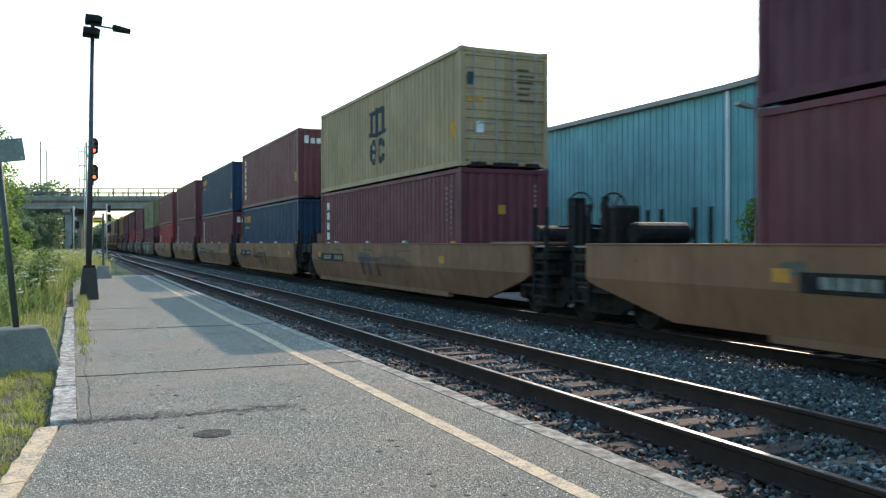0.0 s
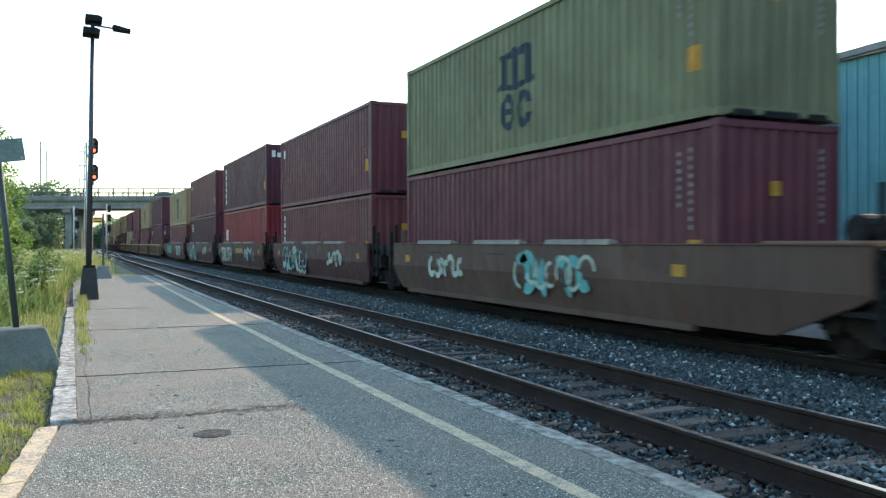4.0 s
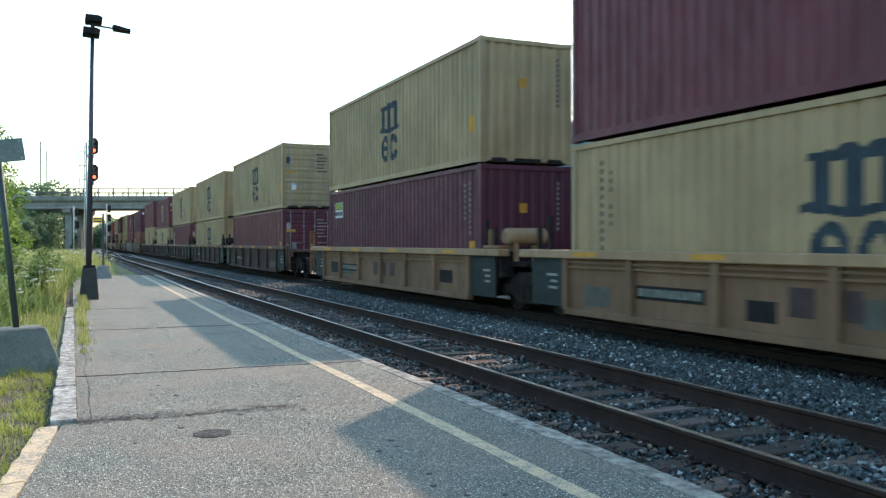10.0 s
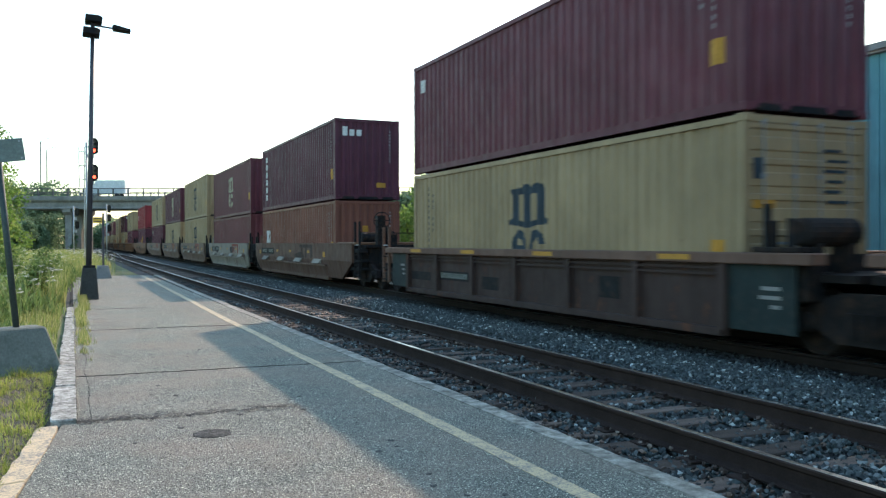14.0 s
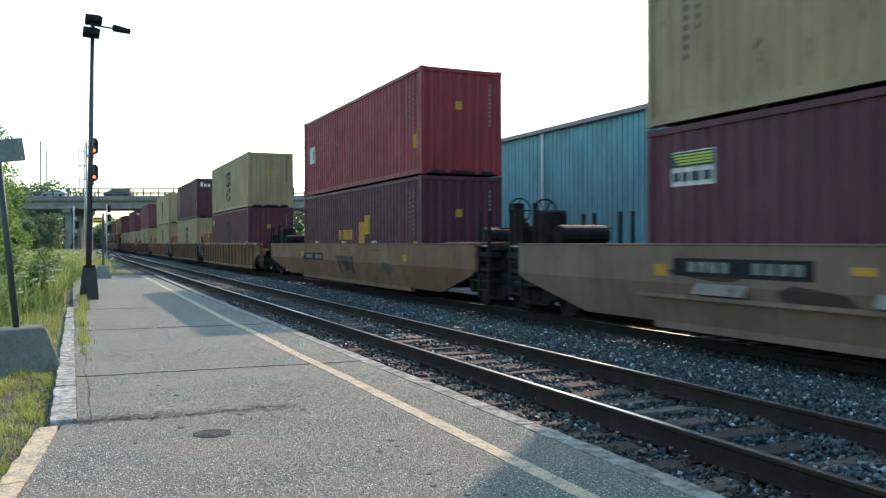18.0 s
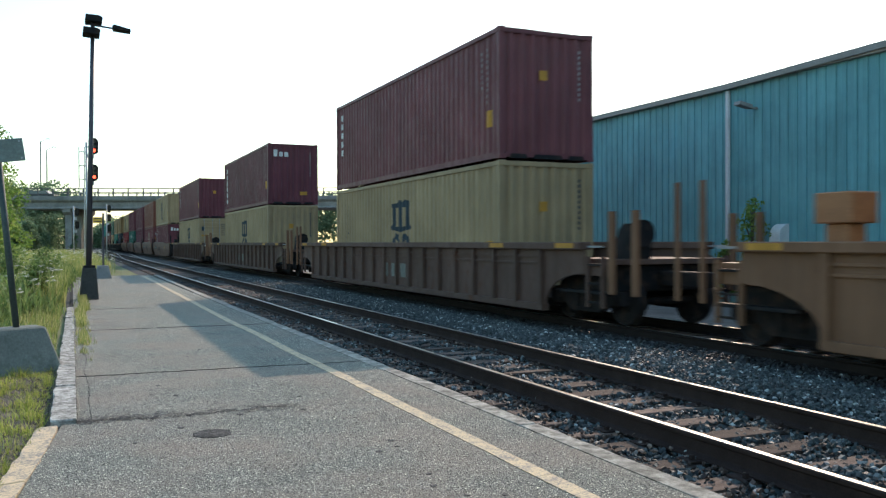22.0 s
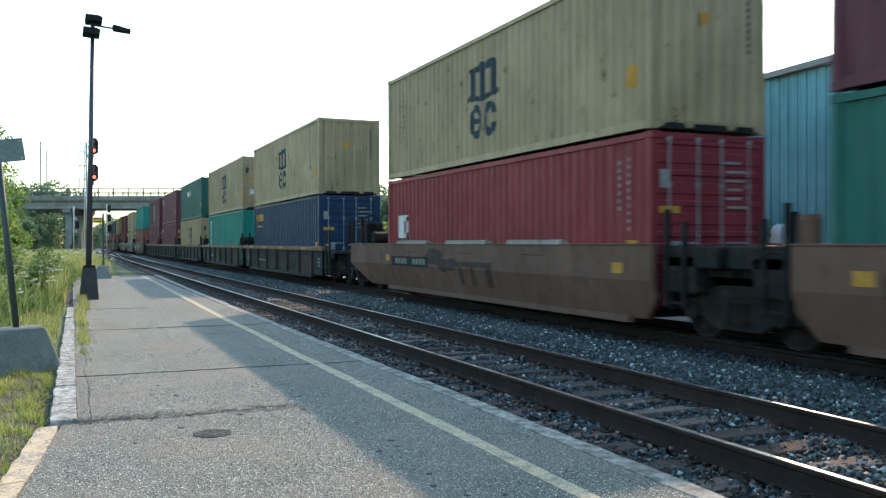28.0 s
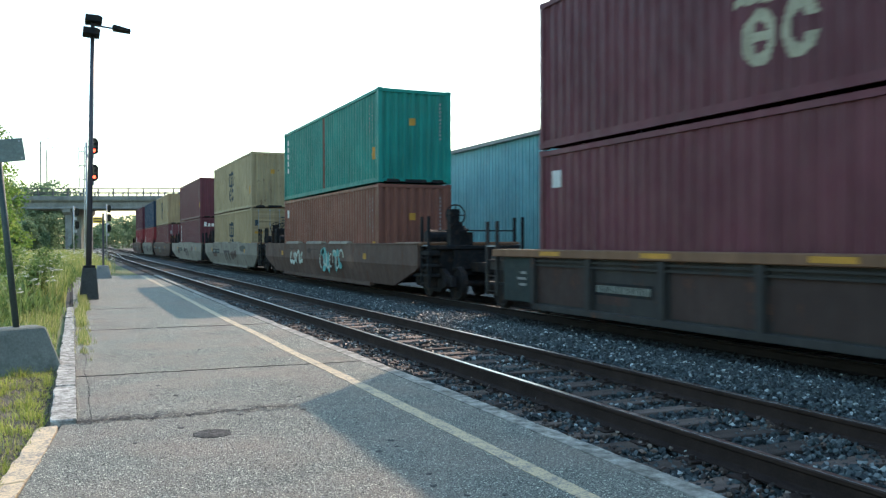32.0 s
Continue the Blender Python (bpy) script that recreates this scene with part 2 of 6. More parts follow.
M_STONE = islands("ballast_stone", [(0.0, (0.010, 0.016, 0.017)), (0.5, (0.034, 0.047, 0.047)), (0.84, (0.076, 0.094, 0.092)), (0.94, (0.16, 0.18, 0.175)), (1.0, (0.52, 0.55, 0.52))], 0.6)
# near-black stones: part oil, part shade below the train painted in
M_OILSHADESTONE = islands("oily_shade_stone", [(0.0, (0.008, 0.009, 0.010)), (0.7, (0.020, 0.022, 0.022)), (1.0, (0.06, 0.065, 0.064))], 0.6)
M_RUSTSTONE = islands("rust_stained_stone", [(0.0, (0.030, 0.022, 0.018)), (0.5, (0.085, 0.055, 0.040)), (0.9, (0.17, 0.115, 0.082)), (1.0, (0.36, 0.29, 0.23))], 0.75)
M_GRIT = islands("asphalt_chips", [(0.0, (0.035, 0.037, 0.038)), (0.45, (0.15, 0.15, 0.14)), (0.8, (0.32, 0.31, 0.285)), (1.0, (0.58, 0.56, 0.52))], 0.8)
M_GRASS = islands("grass_blades", [(0.0, (0.12, 0.18, 0.04)), (0.35, (0.27, 0.33, 0.09)), (0.75, (0.42, 0.43, 0.16)), (1.0, (0.58, 0.52, 0.30))], 0.7, 0.55)
M_TURF = islands("turf_blades", [(0.0, (0.16, 0.22, 0.04)), (0.4, (0.32, 0.39, 0.075)), (0.8, (0.46, 0.48, 0.13)), (1.0, (0.55, 0.46, 0.24))], 0.7, 0.55)
M_CRUMB = islands("soil_crumbs", [(0.0, (0.04, 0.036, 0.028)), (0.6, (0.10, 0.09, 0.068)), (1.0, (0.22, 0.20, 0.165))], 0.9)
M_SIGNBLOCK = blotchy("mossy_cast_concrete", (0.20, 0.215, 0.19), 0.9, 1.8, 40, 0.25, 0.5, dirt=(0.11, 0.12, 0.10))
M_SIGNPOST = blotchy("dull_green_post", (0.060, 0.078, 0.074), 0.6, 3, 40, 0.25, 0.1, 0.2)
M_WEED = islands("weed_leaves", [(0.0, (0.09, 0.15, 0.04)), (0.6, (0.18, 0.26, 0.08)), (1.0, (0.32, 0.38, 0.15))], 0.6, 0.55)
M_FLOWER = islands("white_umbels", [(0.0, (0.60, 0.60, 0.55)), (1.0, (0.80, 0.80, 0.76))], 0.8, 0.3)
M_LEAF = islands("tree_leaves", [(0.0, (0.10, 0.18, 0.035)), (0.55, (0.19, 0.29, 0.06)), (1.0, (0.31, 0.39, 0.10))], 0.55, 0.55)
# distance haze put into the leaf colour: greyer and bluer than near leaves
M_LEAFHAZE = islands("hazed_tree_leaves", [(0.0, (0.105, 0.165, 0.09)), (0.55, (0.15, 0.22, 0.12)), (1.0, (0.21, 0.28, 0.16))], 0.7, 0.5)
M_BARK = blotchy("bark", (0.10, 0.08, 0.06), 0.9, 4, 30, 0.35, 0.6)


def glow(name, c, power):
    m, n, l, b = node_mat(name)
    b.inputs["Base Color"].default_value = (*tint(c, 0.5), 1)
    b.inputs["Emission Color"].default_value = (*c, 1)
    b.inputs["Emission Strength"].default_value = power
    return m


M_REDLIGHT = glow("red_signal_lens", (1.0, 0.06, 0.03), 3.5)
M_DARKLENS = plain("dark_lens", (0.02, 0.02, 0.02), 0.2)
M_SIDING = steel_paint("blue_siding", (0.162, 0.385, 0.425), 0.0, 0.5)
M_TRIM = blotchy("grey_trim", (0.26, 0.255, 0.245), 0.6, 2, 40, 0.15, 0.1)
M_PIPE = blotchy("white_downpipe", (0.60, 0.63, 0.64), 0.5, 2, 40, 0.12, 0.05)
M_ROOF = blotchy("roof_sheet", (0.3, 0.3, 0.29), 0.6, 1, 20, 0.15, 0.1)
M_YELLOWSIGN = blotchy("yellow_sign", (0.85, 0.52, 0.10), 0.6, 4, 40, 0.15, 0.05)
M_GLASS = plain("vehicle_glass", (0.10, 0.14, 0.15), 0.12)
M_CARWHITE = plain("vehicle_white", (0.62, 0.66, 0.68), 0.35)
M_CARDARK = plain("vehicle_dark", (0.045, 0.055, 0.055), 0.35)
M_CARSILVER = plain("vehicle_silver", (0.30, 0.36, 0.38), 0.3, 0.2)
M_RUBBER = plain("rubber", (0.025, 0.025, 0.025), 0.8)
# ---- shape helpers ----
def box(bm, x0, x1, y0, y1, z0, z1):
    v = [bm.verts.new((x, y, z)) for z in (z0, z1) for x, y in ((x0, y0), (x1, y0), (x1, y1), (x0, y1))]
    for f in ((3, 2, 1, 0), (4, 5, 6, 7), (0, 1, 5, 4), (1, 2, 6, 5), (2, 3, 7, 6), (3, 0, 4, 7)):
        bm.faces.new([v[i] for i in f])


def frustum(bm, lo, hi, z0, z1):
    """A block with a base lo and a top hi, each (x0, x1, y0, y1)."""
    v = []
    for (x0, x1, y0, y1), z in ((lo, z0), (hi, z1)):
        v += [bm.verts.new(p) for p in ((x0, y0, z), (x1, y0, z), (x1, y1, z), (x0, y1, z))]
    for f in ((3, 2, 1, 0), (4, 5, 6, 7), (0, 1, 5, 4), (1, 2, 6, 5), (2, 3, 7, 6), (3, 0, 4, 7)):
        bm.faces.new([v[i] for i in f])


def slab(bm, outline, axis, a, b):
    """An outline of (u, v) drawn out along an axis from a to b."""
    def at(u, v, w):
        return {"x": (w, u, v), "y": (u, w, v), "z": (u, v, w)}[axis]
    lo = [bm.verts.new(at(u, v, a)) for u, v in outline]
    hi = [bm.verts.new(at(u, v, b)) for u, v in outline]
    k = len(outline)
    bm.faces.new(lo[::-1]), bm.faces.new(hi)
    for i in range(k):
        bm.faces.new((lo[i], lo[(i + 1) % k], hi[(i + 1) % k], hi[i]))


def tube(bm, p, q, r0, r1=None, seg=10):
    """A round bar from p to q."""
    p, q = Vector(p), Vector(q)
    r1 = r0 if r1 is None else r1
    turn = (q - p).to_track_quat("Z", "Y").to_matrix()
    rings = []
    for c, r in ((p, r0), (q, r1)):
        rings.append([bm.verts.new(c + turn @ Vector((r * math.cos(2 * math.pi * i / seg), r * math.sin(2 * math.pi * i / seg), 0))) for i in range(seg)])
    bm.faces.new(rings[0][::-1]), bm.faces.new(rings[1])
    for i in range(seg):
        bm.faces.new((rings[0][i], rings[0][(i + 1) % seg], rings[1][(i + 1) % seg], rings[1][i]))


def lathe(bm, profile, axis="x", seg=20):
    """(along, radius) pairs turned about an axis."""
    rings = []
    for w, r in profile:
        ring = []
        for i in range(seg):
            c, s = r * math.cos(2 * math.pi * i / seg), r * math.sin(2 * math.pi * i / seg)
            ring.append(bm.verts.new({"x": (w, c, s), "y": (c, w, s), "z": (c, s, w)}[axis]))
        rings.append(ring)
    for a, b in zip(rings, rings[1:]):
        for i in range(seg):
            bm.faces.new((a[i], a[(i + 1) % seg], b[(i + 1) % seg], b[i]))
    bm.faces.new(rings[0][::-1]), bm.faces.new(rings[-1])


def finish(bm, name, smooth=False, bevel=0.0):
    if bevel:
        bmesh.ops.bevel(bm, geom=bm.edges[:], offset=bevel, segments=1, affect="EDGES", clamp_overlap=True)
    bmesh.ops.recalc_face_normals(bm, faces=bm.faces[:])
    me = bpy.data.meshes.new(name)
    bm.to_mesh(me)
    bm.free()
    if smooth:
        me.shade_smooth()
    me.materials.append(None)
    return me


def put(name, me, material, parent=None, label="", m=None):
    """One mesh as an object with its own material, under a thing or a part."""
    ob = new(name, me)
    if not me.materials:
        me.materials.append(None)
    ob.material_slots[0].link = "OBJECT"
    ob.material_slots[0].material = material
    if parent is not None:
        ob.parent = parent
    if m is not None:
        ob.matrix_basis = m
    return tagged(ob, label)


def part(name, bm, material, parent=None, label="", smooth=False, bevel=0.0, m=None):
    return put(name, finish(bm, name, smooth, bevel), material, parent, label, m)


STORE = {}


def stored(key, build):
    """A mesh that is built once and shared by alike parts."""
    if key not in STORE:
        bm = bmesh.new()
        opts = build(bm) or {}
        STORE[key] = finish(bm, key if isinstance(key, str) else key[0], **opts)
    return STORE[key]


def boxed(name, *dims, bevel=0.0):
    return stored((name, *[round(d, 4) for d in dims], bevel), lambda bm: (box(bm, *dims), {"bevel": bevel})[1])


def thing(name, label, category, group="", m=None):
    ob = tagged(new(name), label, category, group)
    if m is not None:
        ob.matrix_basis = m
    return ob


def cloud(name, verts, faces, material, label="", category="", kind="stuff", parent=None):
    me = bpy.data.meshes.new(name)
    me.from_pydata(verts, [], faces)
    me.materials.append(material)
    ob = new(name, me)
    if parent is not None:
        ob.parent = parent
    return tagged(ob, label, category, "", kind)
# ---- ground ----
NEAR_C, FAR_C = 5.24, 9.77      # middle of the near and of the far track
NEAR_RAILS, FAR_RAILS = (4.486, 5.993), (9.016, 10.524)


def ground():
    """One sheet to the horizon: field, ballast bed, gravel yard."""
    xs = [-1800, -600, -200, -80, -40, -24, -16, -11, -8, -6, -4.5, -3.2, -2.2, -1.4, -0.8, -0.35, -0.12, 3.3, 3.56, 3.8, 4.2, 6.4, 7.0, 7.6, 8.3,
          11.0, 11.8, 12.6, 14, 17.3, 24, 40, 90, 250, 700, 1800]
    ys = [-1500, -500, -150, -60, -30, -15, -6, 0] + [2 + 1.5 * i for i in range(40)] + [64, 70, 78, 88, 100, 120, 150, 200, 300, 500, 900, 1800, 3500]
    def z_of(x, y):
        if x < -0.1:
            far = min(1.0, (-x - 0.1) / 4)
            return -0.035 + 0.07 * far + 0.10 * noise.noise((x * 0.35, y * 0.35, 0)) * far
        if 3.3 <= x <= 12.0:
            mid = 0.05 if 6.6 < x < 8.4 else 0.0
            return -0.235 + mid + 0.02 * noise.noise((x * 1.3, y * 1.3, 4))
        return -0.33 + 0.05 * noise.noise((x * 0.3, y * 0.3, 9))
    me = bpy.data.meshes.new("ground")
    verts = [(x, y, z_of(x, y)) for y in ys for x in xs]
    w = len(xs)
    faces = [(j * w + i, j * w + i + 1, (j + 1) * w + i + 1, (j + 1) * w + i) for j in range(len(ys) - 1) for i in range(w - 1)]
    me.from_pydata(verts, [], faces)
    for m in (M_FIELD, M_BALLASTBED, M_GRAVEL, M_OILSHADEBED, M_DIRT):
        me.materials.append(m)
    for p in me.polygons:
        c = p.center
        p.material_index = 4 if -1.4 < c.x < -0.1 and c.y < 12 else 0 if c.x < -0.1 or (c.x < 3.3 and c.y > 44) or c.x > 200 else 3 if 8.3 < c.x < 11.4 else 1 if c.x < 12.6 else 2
    return tagged(new("ground", me), "grassy field beside dark ballast and gravel", "ground", kind="structure")


ground()


# ---- platform ----
def platform():
    top = tagged(new("platform"), "weathered grey asphalt station platform with cracks", "platform", kind="structure")
    rng = random.Random(3)
    # asphalt laid in bays between the cross cracks
    joints = [-6.0, -1.0, 3.2, 7.56, 20.0, 41.2]
    for y0, y1 in zip(joints, joints[1:]):
        bm = bmesh.new()
        n = 16
        def wob(x, y):
            return y - (0.05 * (x - 0.2) if y > 6 else 0)
        lo = [(0.04 + 3.30 * i / n, wob(0.04 + 3.30 * i / n, y0) + 0.001) for i in range(n + 1)]
        hi = [(0.04 + 3.30 * i / n, wob(0.04 + 3.30 * i / n, y1) - 0.001) for i in range(n + 1)]
        if y1 <= 3.3:
            lo[0], hi[0] = (-0.9, lo[0][1]), (-0.9 if y1 < 3 else -0.55, hi[0][1])
        elif y0 < 7:
            lo[0], hi[0] = (-0.55, lo[0][1]), (-0.08, hi[0][1])
        slab(bm, lo + hi[::-1], "z", -0.36, 0.0)
        part("paving", bm, M_ASPHALT, top)
    bm = bmesh.new()
    box(bm, -0.02, 3.345, -6, 41.1, -0.4, -0.022)
    part("crack_filling", bm, M_CRACK, top, "dark dirt in the cracks")
    # cracks: one along the kerb, the others across
    def crack(name, pts, wide, label):
        bm = bmesh.new()
        wid = [wide * (0.35 + 0.9 * rng.random()) for _ in pts]
        d = Vector(pts[-1]) - Vector(pts[0])
        off = Vector((-d.y, d.x)).normalized()
        slab(bm, [(x - off.x * w, y - off.y * w) for (x, y), w in zip(pts, wid)] + [(x + off.x * w, y + off.y * w) for (x, y), w in reversed(list(zip(pts, wid)))], "z", 0.001, 0.005)
        part(name, bm, M_CRACK, top, label)
    for a, b in ((7.7, 8.15), (8.3, 8.95), (9.05, 9.5), (9.7, 10.9), (11.1, 13.4), (13.8, 19.5)):
        crack("long_crack", [(0.15 + 0.05 * noise.noise((y * 0.9, 3, 1)) + 0.012 * noise.noise((y * 5, 1, 1)) + 0.008 * noise.noise((y * 19, 1, 1)), y) for y in [a + (b - a) * i / 26 for i in range(27)]], 0.003, "dark crack along the kerb")
    for k, (yc, x0, x1, w) in enumerate(((10.22, 0.04, 3.34, 0.017), (15.55, 0.04, 3.34, 0.022), (20.5, 0.04, 1.6, 0.025))):
        n = 70
        crack("cross_crack", [(x, yc - 0.05 * (x - 0.2) + 0.09 * noise.noise((x * 0.9, k * 5.1, 2)) + 0.035 * noise.noise((x * 5, k, 5)) + 0.012 * noise.noise((x * 17, k, 8)))
                              for x in [x0 + (x1 - x0) * i / n for i in range(n + 1)]], w, "dark wandering crack across the asphalt")
    # crumbled seam of an old trench: a dark strip with loose crumbs
    verts, faces = [], []
    for i in range(900):
        u = rng.random() ** 1.3
        x = 0.03 + 1.9 * u
        c = 7.56 + 0.05 * noise.noise((x * 1.7, 22.7, 2)) - 0.05 * (x - 0.2) + 0.04
        y = c + rng.gauss(0.03, 0.075)
        r = 0.003 + 0.013 * rng.random() ** 2
        m = 7
        b = len(verts)
        turn = rng.random() * 6
        for j in range(m):
            q = turn + 2 * math.pi * j / m
            k = r * rng.uniform(0.6, 1.3)
            verts.append((x + 1.7 * k * math.cos(q), y + k * math.sin(q), 0.003 + 0.00001 * i))
        faces.append(tuple(range(b, b + m)))
    cloud("broken_seam", verts, faces, M_PATCH, "dark crumbled seam across the asphalt", parent=top)
    # tar drips and old stains
    for _ in range(46):
        bm = bmesh.new()
        x, y, r = rng.uniform(0.3, 3.1), 3.5 + 14 * rng.random() ** 1.4, rng.uniform(0.008, 0.03)
        slab(bm, [(x + r * rng.uniform(0.6, 1.3) * math.cos(0.7 * j), y + r * rng.uniform(0.6, 1.5) * math.sin(0.7 * j)) for j in range(9)], "z", 0.001, 0.004)
        part("tar_spot", bm, M_PATCH, top)
    bm = bmesh.new()
    lathe(bm, [(-0.05, 0.15), (0.003, 0.15), (0.006, 0.14), (0.004, 0.125), (0.007, 0.115), (0.007, 0.01)], "z", 28)
    part("round_cover", bm, M_IRON, top, "small dark round iron cover", m=pose(1.01, 6.73, 0))
    # worn yellow line, laid in strokes
    y = -5.0
    while y < 40.8:
        e = min(y + 2.4, 40.9)
        bm = bmesh.new()
        n = 10
        def mid(v):
            return 2.775 + max(0.0, v - 18) * 0.009 + 0.02 * noise.noise((v * 0.4, 8, 1))
        def half(v):
            return 0.064 + 0.016 * noise.noise((v * 5, 2, 7))
        ts = [y + (e - y) * i / n for i in range(n + 1)]
        slab(bm, [(mid(v) - half(v), v) for v in ts] + [(mid(v) + half(v), v) for v in reversed(ts)], "z", 0.001, 0.005)
        part("yellow_line", bm, M_LINE, top, "worn yellow safety line")
        y = e + 0.004
    return top


def edging():
    """Concrete edge along the track and kerbs along the grass."""
    edge = tagged(new("platform_edge"), "pale worn concrete platform edge beside the track", "edge", kind="structure")
    rng = random.Random(5)
    y = -5.5
    while y < 41:
        n = 2.2 + rng.random() * 1.2
        e = min(41.2, y + n)
        bm = bmesh.new()
        k = 8
        def drift(v):
            return max(0.0, v - 20) * 0.008
        ts = [y + (e - y) * i / k for i in range(k + 1)]
        slab(bm, [(3.35 + drift(v), v) for v in ts] + [(3.515 + drift(v) + 0.018 * noise.noise((v * 4, 1, 3)), v) for v in reversed(ts)], "z", -0.42, 0.008 * rng.random())
        part("edge_slab", bm, M_EDGE, edge, bevel=0.012)
        y = e + 0.012
    kerb = tagged(new("kerb"), "weathered pale concrete kerb between platform and grass", "kerb", kind="structure")
    y = 7.62
    while y < 21:
        e = min(21.2, y + 1.3 + rng.random() * 0.9)
        bm = bmesh.new()
        k = 16
        ts = [y + (e - y) * i / k for i in range(k + 1)]
        slab(bm, [(-0.165 + 0.006 * (v - 8) + 0.03 * noise.noise((v * 3, 4, 3)) + 0.03 * noise.noise((v * 11, 4, 3)), v) for v in ts] + [(0.034 + 0.0005 * (v - 8) + 0.008 * noise.noise((v * 9, 9, 3)), v) for v in reversed(ts)],
             "z", -0.35, 0.02 + 0.022 * rng.random())
        part("kerb_stone", bm, M_KERB, kerb, bevel=0.012)
        y = e + 0.02
    for i in range(2):
        a, b = i / 2, (i + 1) / 2 - 0.004
        def run(s):
            return Vector((-0.10 - 0.25 * s - 0.18 * s * s, 7.55 - 3.4 * s, 0))
        bm = bmesh.new()
        pts = [run(a + (b - a) * j / 24) for j in range(25)]
        slab(bm, [(p.x + 0.025 * noise.noise((p.y * 7, 1, 1)), p.y) for p in pts] + [(p.x - 0.165 + 0.035 * noise.noise((p.y * 6, 7, 1)), p.y - 0.04) for p in reversed(pts)], "z", -0.35, 0.009)
        part("kerb_stone", bm, M_KERBYELLOW, kerb, "kerb stone with worn yellow paint", bevel=0.012)


# ---- tracks ----
RAIL_OUT = [(-0.075, -0.180), (0.075, -0.180), (0.075, -0.168), (0.014, -0.150), (0.009, -0.140), (0.009, -0.052), (0.034, -0.036), (0.037, -0.010),
            (0.028, -0.001), (-0.028, -0.001), (-0.037, -0.010), (-0.034, -0.036), (-0.009, -0.052), (-0.009, -0.140), (-0.014, -0.150), (-0.075, -0.168)]


def rail_at(parent, x, y0, y1, steel=None):
    bm = bmesh.new()
    slab(bm, RAIL_OUT, "y", y0, y1)
    r = part("rail", bm, steel or M_RAILSIDE, parent, "rusty steel rail", m=pose(x, 0, 0))
    bm = bmesh.new()
    slab(bm, [(-0.029, -0.004), (0.029, -0.004), (0.026, 0.0), (-0.026, 0.0)], "y", y0, y1)
    part("running_surface", bm, M_BRIGHT, r, "polished rail head")


def track(name, mid, rails, close):
    top = tagged(new(name), "railway track of rusty rails on weathered wooden ties", "railway track", kind="structure")
    for x in rails:
        for y0, y1 in ((-40, 11.7), (11.703, 60), (60.003, 420)):
            rail_at(top, x, y0, y1, None if close else M_DARKRAIL)
    rng = random.Random(int(mid * 10))
    def worn_tie(bm):
        box(bm, -1.3, 1.3, -0.115, 0.115, -0.2, 0)
        bmesh.ops.bevel(bm, geom=bm.edges[:], offset=0.012, segments=1, affect="EDGES")
        for v in bm.verts:
            v.co.z += 0.012 * rng.uniform(-1, 1)
    tie = [stored(("tie", k), worn_tie) for k in range(5)]
    plate = boxed("tie_plate", -0.18, 0.18, -0.09, 0.09, 0, 0.016, bevel=0.004)
    spike = boxed("spike", -0.018, 0.018, -0.018, 0.018, 0, 0.04, bevel=0.004)
    verts, faces = [], []
    y, i = -8.0, 0
    while y < 330:
        x = mid + rng.uniform(-0.07, 0.07)
        turn = rng.uniform(-1.6, 1.6)
        if close and y < 62:
            t = put("tie", tie[i % 5], M_TIE, top, m=pose(x, y, -0.194, 0, 0, turn))
            if y < 34:
                for r in rails:
                    p = put("tie_plate", plate, M_RAILSIDE, t, m=pose(r - x, 0, 0.001))
                    if y < 16:
                        for sx in (-0.12, 0.12):
                            put("spike", spike, M_RAILSIDE, top, m=pose(r + sx, y + 0.05 * (1 if sx > 0 else -1), -0.18))
        elif i % 1 == 0 and (y < 140):
            b = len(verts)
            for z in (-0.394, -0.196):
                verts += [(x - 1.3, y - 0.11, z), (x + 1.3, y - 0.11, z), (x + 1.3, y + 0.11, z), (x - 1.3, y + 0.11, z)]
            faces += [[b + k for k in f] for f in ((4, 5, 6, 7), (0, 1, 5, 4), (1, 2, 6, 5), (2, 3, 7, 6), (3, 0, 4, 7))]
        y += 0.545 + rng.uniform(-0.03, 0.03)
        i += 1
    if verts:
        cloud("more_ties", verts, faces, M_TIE, "row of weathered wooden ties", parent=top)


def crossover():
    top = tagged(new("turnout"), "rusty rails of a turnout", "railway track", kind="structure")
    for x0, y0, x1, y1 in ((5.95, 66, 6.35, 92), (6.35, 92, 7.5, 125), (4.55, 84, 5.9, 128)):
        bm = bmesh.new()
        d = Vector((x1 - x0, y1 - y0, 0))
        slab(bm, RAIL_OUT, "y", 0, d.length)
        m = pose(x0, y0, 0, 0, 0, -math.degrees(math.atan2(d.x, d.y)))
        part("rail", bm, M_RAILSIDE, top, m=m)
        bm = bmesh.new()
        slab(bm, [(-0.029, -0.004), (0.029, -0.004), (0.026, 0.001), (-0.026, 0.001)], "y", 0, d.length)
        part("running_surface", bm, M_BRIGHT, top, "polished rail head", m=m)




